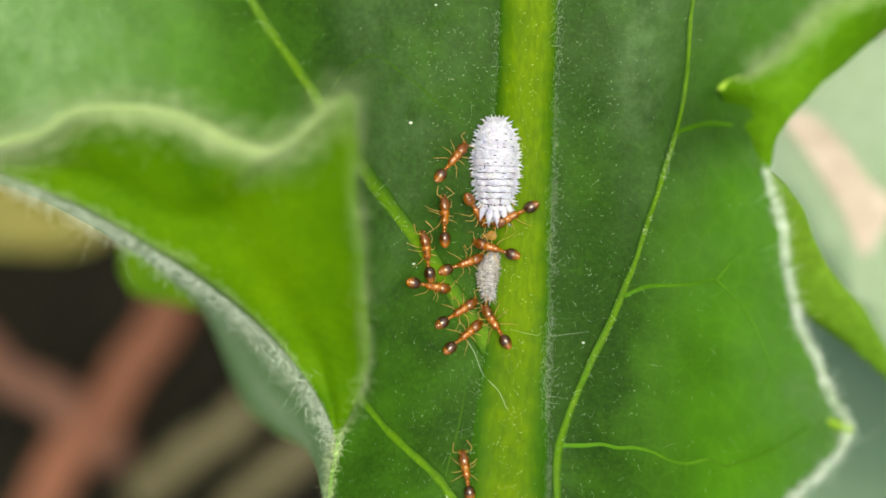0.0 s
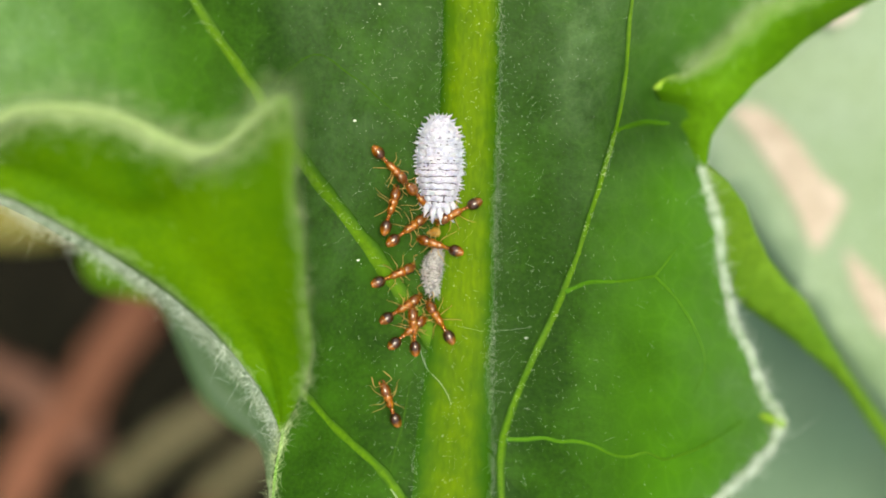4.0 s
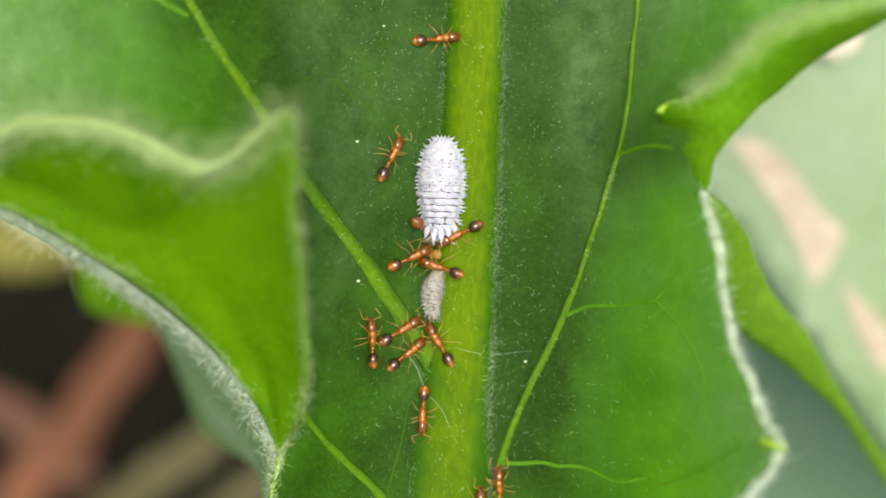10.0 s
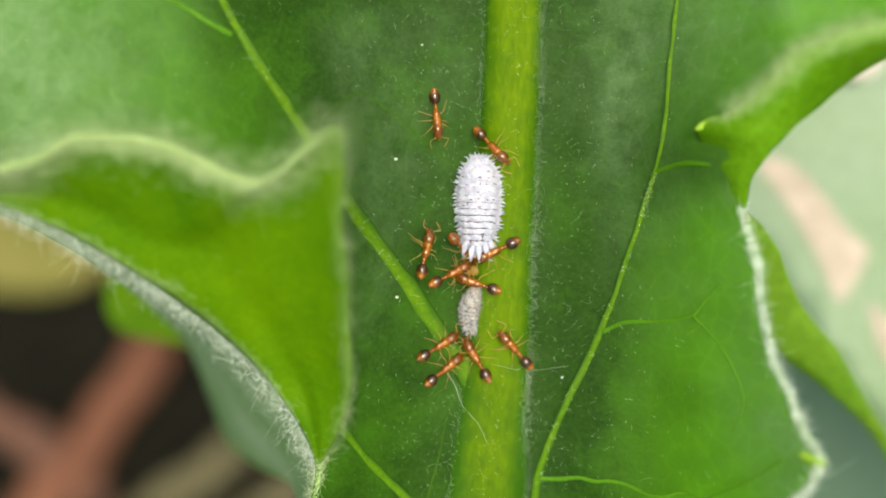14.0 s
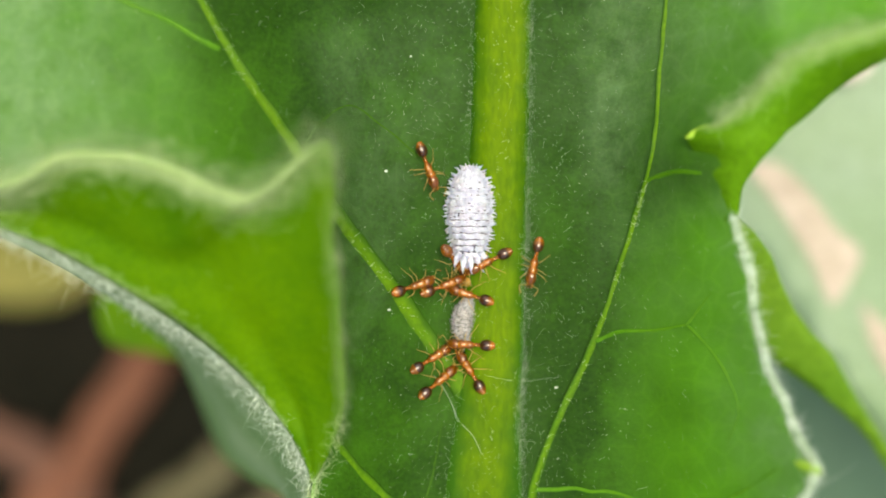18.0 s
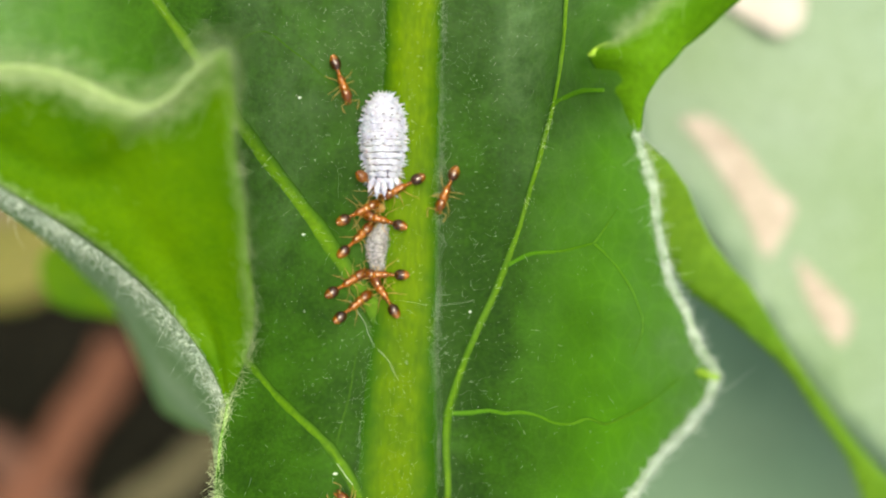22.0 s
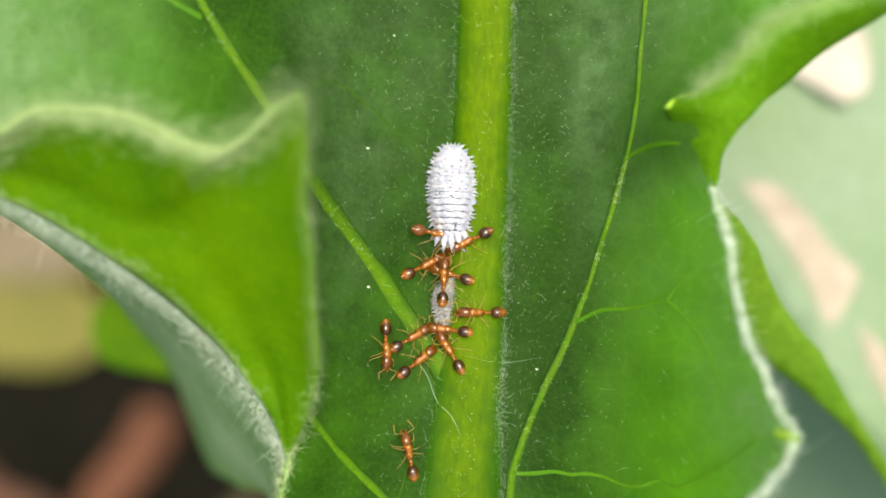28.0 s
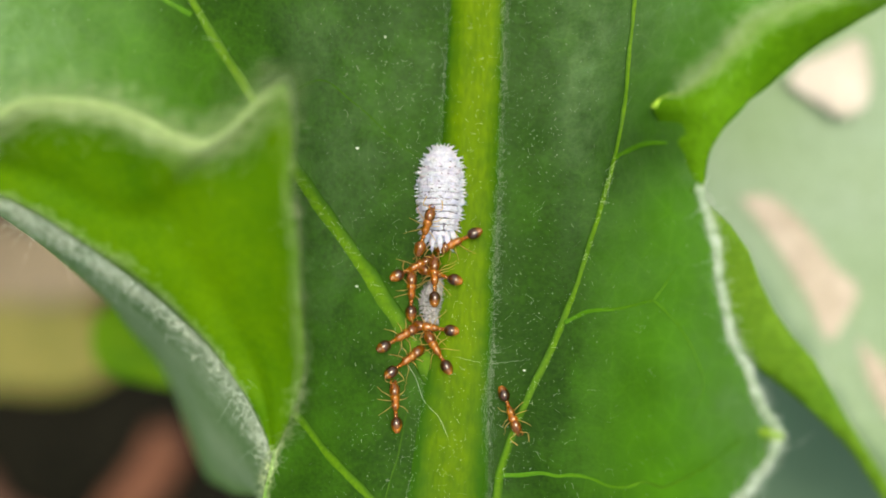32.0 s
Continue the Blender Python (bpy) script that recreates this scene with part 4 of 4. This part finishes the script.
def ant_body(big=1.12):
    """One worker, built for a body of 1.3 mm and enlarged by big."""
    root = tagged(new("ant"), "tiny amber ant with a dark brown gaster", "ant", "ants on the leaf")
    head = part("head", *blob(0.40, 0.275, 0.25, (0.47, 0, 0.25), -0.18, pitch=0.25), HEADSHELL, root, "glossy brown-amber head")
    for s in (-1, 1):
        part("eye", *blob(0.05, 0.03, 0.05, (0.53, 0.126 * s, 0.28), 0, 8, 8), EYE, head, "small black eye")
        part("mandible", *limb([(0.62, 0.07 * s, 0.18), (0.68, 0.06 * s, 0.16), (0.71, 0.012 * s, 0.15)], 0.024, 0.008), AMBER, head)
        part("antenna", *tube(shape([(0, 0, 0), (0.05, 0.10 * s, 0.05), (0.07, 0.18 * s, 0.06), (0.15, 0.18 * s, -0.02), (0.24, 0.14 * s, -0.10), (0.29, 0.12 * s, -0.15)], 24), [0.008, 0.007, 0.008, 0.009, 0.016, 0.012], 6), LIMB, head, "elbowed antenna with a thicker club", at=(0.61, 0.05 * s, 0.28))
    back = [(0.37, 0, 0.235), (0.33, 0, 0.25), (0.26, 0, 0.26), (0.17, 0, 0.252), (0.11, 0, 0.238), (0.04, 0, 0.232), (-0.03, 0, 0.215), (-0.075, 0, 0.19)]
    part("mesosoma", *tube(shape(back, 22), [0.050, 0.102, 0.124, 0.120, 0.098, 0.098, 0.104, 0.098, 0.070, 0.045], 14, 0.95), AMBER, root, "translucent amber thorax with a narrow waist")
    part("petiole", *tube([(-0.06, 0, 0.19), (-0.10, 0, 0.205), (-0.125, 0, 0.225), (-0.155, 0, 0.205), (-0.175, 0, 0.19)], [0.040, 0.046, 0.062, 0.046, 0.040], 10), AMBER, root)
    part("postpetiole", *blob(0.10, 0.110, 0.12, (-0.205, 0, 0.20), 0), AMBER, root)
    gaster = part("gaster", *blob(0.40, 0.30, 0.28, (-0.42, 0, 0.22), 0.12, 18, 16, -0.06), GASTER, root, "glossy dark brown gaster")
    for x, r, deep in ((-0.475, 0.148, 0.05), (-0.545, 0.118, 0.045), (-0.595, 0.080, 0.04)):  # hind rings of the shell
        part("gaster_ring", *tube([(x + deep, 0, 0.222), (x + deep * 0.4, 0, 0.219), (x - deep * 0.2, 0, 0.215), (x - deep * 0.6, 0, 0.211)], [r * 0.90, r * 0.97, r * 0.93, r * 0.70], 14, 0.93), GASTER, gaster)
    for s in (-1, 1):
        for x, fx, reach in ((0.27, 0.26, 0.30), (0.18, 0.06, 0.34), (0.08, -0.24, 0.35)):
            part("leg", *limb([(0, 0, 0), (fx * 0.35, 0.15 * s, 0.10), (fx * 0.7, 0.26 * s, -0.04), (fx, reach * s, -0.145), (fx * 1.25, (reach + 0.06) * s, -0.15)], 0.0110, 0.0035), LIMB, root, "thin honey-coloured leg", at=(x, 0.05 * s, 0.155))
    for o in root.children_recursive:
        o.data.transform(Matrix.Scale(big, 4))
        o.location *= big
    return root


first_ant = ant_body()

ANTS = {
    "K1": [(0, -1.12, 1.79, 49), (1, -1.28, 2.20, 51), (2, -1.40, 2.39, 15), (3, -1.40, 1.74, -54), (3.5, -1.35, 1.68, -49), (5.5, -1.20, 1.70, -20), (6, -1.27, 2.15, 23), (6.5, -1.14, 2.99, 50), (7, -0.88, 3.36, 29), (8, -0.64, 4.44, 81), (8.5, -0.45, 5.35, 85), (9, -0.19, 5.68, 60), (10, -0.05, 5.89, 8), (10.5, -0.23, 5.00, -66), (11, -0.09, 4.05, -83), (11.5, -0.02, 3.87, -92), (12, -0.14, 3.97, -102), (12.5, -0.04, 4.09, -78), (13, 0.07, 3.98, -69), (14, 0.60, 3.41, -43), (14.5, 0.82, 3.30, -38), (16.5, 2.00, 1.97, -104), (17, 2.05, 1.60, -99), (18, 2.12, 0.41, -102), (19, 2.19, 0.47, -117), (20, 2.18, 0.39, -122), (21, 2.12, 0.31, -114), (22, 2.11, 0.35, -113), (23, 1.95, -0.16, -126), (24, 1.89, 0.03, -137), (25, 1.88, 0.04, -152), (25.5, 1.95, 0.13, -151), (27.5, 1.12, -1.63, -179), (28, 1.12, -1.65, -179), (28.5, 1.10, -1.68, -172), (29, 0.75, -1.66, -175), (29.5, 0.33, -1.62, -182), (30, -0.03, -1.73, -173), (30.5, -0.38, -1.54, -209), (31, -0.53, -1.39, -258), (31.5, -0.58, -1.30, -270), (32, -0.60, -1.21, -268)],
    "K2": [(0, -1.31, 0.15, 93), (1, -1.26, 0.83, 75), (2, -1.59, 0.79, 108), (3, -1.65, 0.93, 121), (3.5, -1.42, 0.64, 94), (5.5, -1.09, 0.18, 30), (6, -0.90, 0.31, -40), (6.5, -0.70, -0.04, -69), (6.667, -0.63, -0.34, -14), (6.833, -0.56, -0.63, 40), (7, -0.48, -0.92, 94), (7.333, -0.55, -1.16, 153), (7.667, -0.61, -1.40, 212), (8, -0.67, -1.63, 271), (8.5, -0.62, -1.82, 276), (8.667, -0.58, -2.07, 217), (8.833, -0.53, -2.31, 159), (9, -0.49, -2.55, 100), (9.167, -0.38, -2.86, 43), (9.333, -0.27, -3.18, -14), (9.5, -0.16, -3.49, -71), (10, -0.14, -4.64, -92), (10.5, -0.39, -5.99, -103), (11, -0.40, -6.02, -104), (11.5, -0.47, -6.15, -104), (12, -0.48, -7.27, -95), (13, -0.63, -8.81, -104), (14, -0.54, -9.17, -101), (17.67, -0.54, -9.03, -154), (21.33, -0.55, -8.89, -207), (25, -0.55, -8.74, -261), (27.5, -0.74, -5.87, -251), (28, -0.88, -5.75, -255), (28.5, -1.12, -5.58, -238), (29, -1.20, -5.33, -238), (29.5, -1.07, -5.29, -253), (30, -0.93, -5.06, -275), (30.5, -0.90, -4.77, -278), (31, -0.70, -4.21, -282), (31.5, -0.69, -4.17, -288), (32, -0.94, -4.38, -264)],
    "K3": [(0, -1.80, -0.82, 105), (1, -1.28, -2.09, 75), (2, -1.18, -1.79, 53), (3, -0.97, -1.57, 6), (3.5, -1.13, -1.54, -1), (4.5, -1.20, -1.35, 63), (5.5, -1.26, -1.15, 127), (6, -1.69, -0.50, 102), (6.5, -1.85, -0.01, 98), (7, -1.79, 0.04, 65), (8, -1.59, 0.95, 76), (8.5, -1.33, 1.25, 72), (9, -1.33, 1.44, 78), (9.5, -1.42, 2.05, 84), (10, -1.32, 2.43, 62), (10.5, -1.25, 2.68, 50), (11, -1.23, 3.06, 51), (11.5, -1.25, 3.75, 69), (12, -0.61, 4.95, 52), (12.5, -0.40, 5.46, 40), (13, -0.69, 5.08, -14), (14, -1.14, 4.30, -81), (14.5, -1.17, 4.11, -88), (16.5, -1.21, 3.36, -89), (17, -1.07, 3.14, -74), (18, -1.07, 3.12, -68), (19, -1.13, 3.38, -42), (20, -0.91, 3.53, -21), (21, -0.81, 3.67, -9), (22, -1.09, 3.53, -69), (23, -1.17, 2.64, -83), (24, -1.22, 1.76, -50), (25, -1.45, 1.13, -86), (25.5, -1.48, 0.37, -93), (27.5, -1.45, -1.33, -98), (28, -1.64, -2.60, -89), (28.5, -1.20, -3.92, -44), (29, -0.57, -4.51, -1), (29.5, -0.08, -4.17, 34), (30, 0.12, -3.84, 52), (30.5, 0.61, -3.80, 3), (31, 1.48, -4.02, -16), (31.5, 2.30, -3.72, 29), (31.75, 2.36, -4.02, -18), (32, 2.42, -4.32, -65)],
    "Q": [(0, -0.54, -7.09, 100), (1, -0.67, -6.57, 107), (2, -0.65, -5.96, 99), (3, -0.84, -5.44, 103), (3.5, -1.03, -5.16, 104), (5.5, -1.45, -5.08, 154), (6, -1.25, -4.90, 113), (6.5, -1.23, -4.85, 108), (7, -1.34, -4.43, 109), (8, -1.39, -3.98, 109), (8.5, -1.33, -3.74, 94), (9, -1.40, -3.70, 97), (9.5, -1.73, -3.34, 111), (10, -1.74, -2.78, 95), (10.5, -1.65, -2.74, 91), (11, -1.52, -1.96, 85), (11.5, -1.46, -1.33, 78), (12, -1.44, -1.10, 66), (12.5, -1.46, -0.75, 75), (13, -1.42, -0.50, 67), (14, -1.38, 0.21, 78), (14.5, -1.31, 0.25, 73), (16.5, -1.31, 0.09, 41), (17, -1.32, -0.01, 40), (18, -1.51, -0.33, 14), (19, -1.45, -0.83, 9), (20, -1.35, -1.21, 5), (21, -0.97, -1.26, 20), (22, -0.68, -1.15, 42), (23, -0.57, -1.25, 47), (24, -0.44, -1.11, 60), (25, -0.32, -1.25, 72), (25.5, -0.08, -1.29, 60), (27.5, 0.16, -0.91, 90), (28, 0.12, -0.85, 88), (29, 0.16, -0.79, 87), (30, 0.20, -0.81, 91), (31, 0.19, -0.80, 94), (32, 0.21, -0.84, 92)],
    "I": [(0, -1.77, -1.60, -10), (1, -1.60, -3.50, -58), (2, -0.41, -4.40, 7), (2.5, -0.34, -3.91, 50), (3, -0.27, -3.43, 92), (3.5, -0.28, -3.24, 93), (5.5, -1.53, -2.66, 102), (5.667, -1.41, -3.07, 50), (5.833, -1.28, -3.48, -2), (6, -1.16, -3.89, -53), (6.5, -0.53, -4.97, -60), (7, -0.19, -6.04, -79), (8, 0.24, -9.94, -77), (8.667, 0.64, -9.16, -23), (9.333, 1.04, -8.38, 31), (10, 1.43, -7.60, 85), (11, 1.47, -7.00, 93), (12, 2.02, -7.80, 84), (12.33, 2.11, -8.30, 31), (12.67, 2.20, -8.80, -23), (13, 2.28, -9.30, -76), (32, 2.28, -9.30, -76)],
    "D": [(0, -0.83, -1.02, 16), (1, -1.07, -0.48, 59), (2, -1.00, -0.32, 54), (3, -0.88, -0.35, 39), (3.5, -0.82, -0.15, 34), (5.5, -0.75, -0.24, 35), (6, -0.70, -0.24, 28), (7, -0.70, -0.30, 26), (8, -0.68, -0.30, 24), (9, -0.69, -0.30, 29), (10, -0.71, -0.33, 25), (11, -0.71, -0.29, 28), (12, -0.52, -0.21, 26), (13, -0.62, -0.27, 25), (14, -0.63, -0.33, 27), (17, -0.66, -0.35, 24), (18, -0.61, -0.32, 19), (19, -0.64, -0.32, 23), (20, -0.65, -0.34, 24), (21, -0.65, -0.31, 27), (22, -0.59, -0.35, 26), (23, -0.63, -0.36, 24), (24, -0.60, -0.32, 24), (25, -0.62, -0.33, 24), (28, -0.62, -0.36, 26), (29, -0.61, -0.36, 28), (30, -0.63, -0.37, 27), (31, -0.62, -0.37, 29), (32, -0.61, -0.41, 27)],
    "H": [(0, 2.10, -9.72, 91), (8, 2.10, -9.72, 91), (9, 1.83, -8.29, 90), (9.5, 2.07, -7.73, 73), (10, 2.14, -7.01, 93), (10.5, 1.83, -6.59, 106), (11, 1.90, -5.09, 89), (11.5, 1.72, -2.93, 104), (12, 1.95, -2.66, 96), (12.5, 1.97, -2.83, 103), (13, 1.79, -2.84, 126), (14, 1.35, -2.48, 134), (14.5, 1.09, -2.21, 145), (16.5, 0.64, -2.02, 166), (17, 0.63, -2.02, 170), (18, 0.37, -1.99, 179), (19, 0.53, -1.91, 173), (20, 0.40, -2.01, 182), (21, 0.38, -2.13, 178), (22, 0.39, -2.15, 179), (23, 0.37, -2.17, 178), (24, 0.38, -2.16, 179), (25, 0.38, -2.16, 176), (28, 0.32, -2.16, 174), (29, 0.23, -2.11, 172), (30, 0.23, -2.10, 170), (31, 0.25, -2.11, 173), (32, 0.27, -2.11, 173)],
    "C": [(0, -0.44, 0.61, -51), (1, -0.42, 0.53, -54), (2, -0.41, 0.55, -54), (3, -0.40, 0.56, -54), (3.5, -0.42, 0.74, -41), (5.5, -0.49, 0.94, -63), (6, -0.58, 1.01, -64), (7, -0.36, 0.74, -25), (8, -0.35, 0.65, 1), (9, -0.37, 0.71, -14), (10, -0.26, 0.55, -32), (11, -0.32, 0.53, -40), (12, -0.33, 0.57, -37), (13, -0.28, 0.53, -40), (14, -0.33, 0.54, -40), (17, -0.32, 0.50, -43), (18, -0.32, 0.51, -45), (19, -0.42, 0.69, -19), (20, -0.34, 0.50, -40), (21, -0.30, 0.55, -41), (22, -0.23, 0.54, -36), (23, -0.32, 0.54, -40), (24, -0.29, 0.47, -41), (25, -0.28, 0.44, -41), (25.5, -0.35, 0.46, -41), (27.5, -0.33, 0.59, -34), (28, -0.39, 0.61, -9), (28.5, -0.50, 0.50, 33), (29, -0.47, 0.57, 36), (29.5, -0.57, 0.50, 28), (30, -0.46, 0.63, 55), (30.5, -0.44, 0.69, 69), (31, -0.39, 0.65, 81), (31.5, -0.29, 0.58, 84), (32, -0.21, 0.61, 76)],
    "A": [(0, 0.83, 0.40, -153), (32, 0.83, 0.40, -153)],
    "B": [(0, 0.36, -0.60, 164), (32, 0.36, -0.60, 164)],
    "E": [(0, -0.94, -2.44, 31), (32, -0.94, -2.44, 31)],
    "F": [(0, -0.74, -3.11, 38), (32, -0.74, -3.11, 38)],
    "G": [(0, 0.35, -2.80, 123), (32, 0.35, -2.80, 123)],
}


def stand(x, y, heading, lift=0.0, dip=0.0):
    """An ant on the leaf at x, y, tilted with the surface."""
    e = 0.45
    up = Vector((surface(x - e, y) - surface(x + e, y), surface(x, y - e) - surface(x, y + e), 2 * e)).normalized()
    ahead = Vector((math.cos(radians(heading)), math.sin(radians(heading)), 0))
    ahead = (ahead - up * ahead.dot(up)).normalized()
    side = up.cross(ahead)
    m = Matrix((ahead, side, up)).transposed().to_4x4()
    m.translation = Vector((x, y, surface(x, y) + lift + LEAF)) * MM
    return m @ pose(0, 0, 0, 0, dip, 0)


def perch(x, y, heading):
    """How far the small nymph lifts an ant that climbs over it."""
    most = 0.0
    for along in (-0.5, -0.25, 0.0, 0.3, 0.5):
        u, v = (x + along * math.cos(radians(heading)) - 0.16) / 0.36, (y + along * math.sin(radians(heading)) + 1.32) / 0.85
        most = max(most, 0.46 * (1 - u * u - v * v))
    return most


# one ant noses under the tail of the white mealybug, and at last climbs on it
CLIMB = {"C": [(0, 0.08, 28), (27.5, 0.08, 28), (28.5, 0.34, 6), (30, 0.50, -8), (32, 0.58, -6)]}


def climb(name, t):
    times, lift, dip = np.array(CLIMB.get(name, [(0, 0, 0)]), float).T
    return float(np.interp(t, times, lift)), float(np.interp(t, times, dip))


# one ant, swollen with honeydew, has an amber gaster
def swollen(ant):
    for o in ant.children_recursive:
        if o.name.startswith("gaster"):
            o.data = o.data.copy()
            o.data.materials[0] = GASTER_TIP
            tagged(o, "swollen translucent amber gaster")
    return tagged(ant, "tiny amber ant with a swollen pale amber gaster", "ant", "ants on the leaf")


ants = [first_ant] + [copy_thing(first_ant, Matrix()) for _ in list(ANTS)[1:]]


swollen(ants[list(ANTS).index("C")])


def step_legs(ant, rows, phase):
    """Swings the legs, three and three, as far as the ant walks."""
    t, x, y, turn = np.array(rows, float).T
    times = np.arange(0, 32.01, 0.2)
    far = np.r_[0, np.cumsum(np.hypot(np.diff(x), np.diff(y)) + np.abs(np.diff(turn)) * 0.006)]
    gone = np.interp(times, t, far)
    for n, leg in enumerate(o for o in ant.children if o.name.startswith("leg")):
        at = leg.location.copy()
        swing = 17 * np.sin(2 * math.pi * gone / 0.75 + phase + math.pi * (n % 2 + n // 3))
        walk(leg, [(float(s), Matrix.Translation(at) @ pose(0, 0, 0, 0, 0, float(a))) for s, a in zip(times, swing)])


def beat_antennae(ant, phase):
    """Each antenna taps to and fro in short bouts."""
    feelers = [o for o in ant.children_recursive if o.name.startswith("antenna")]
    for n, o in enumerate(feelers):
        at = o.location.copy()
        rows = []
        for k in range(81):
            t = k * 0.4
            a = 11 * math.sin(5.1 * t + phase + 2.4 * n) * (0.5 + 0.5 * math.sin(0.9 * t + phase))
            rows.append((t, Matrix.Translation(at) @ pose(0, 0, 0, 0, 0.5 * a, a)))
        walk(o, rows)


def motions():
    for n, (ant, (name, rows)) in enumerate(zip(ants, ANTS.items())):
        keys = []
        for t, x, y, heading in rows:
            lift, dip = climb(name, t)
            keys.append((t, stand(x, y, heading, lift + perch(x, y, heading), dip)))
        walk(ant, keys)
        beat_antennae(ant, n * 1.7)
        if len(rows) > 2:
            step_legs(ant, rows, n * 1.3)


motions()
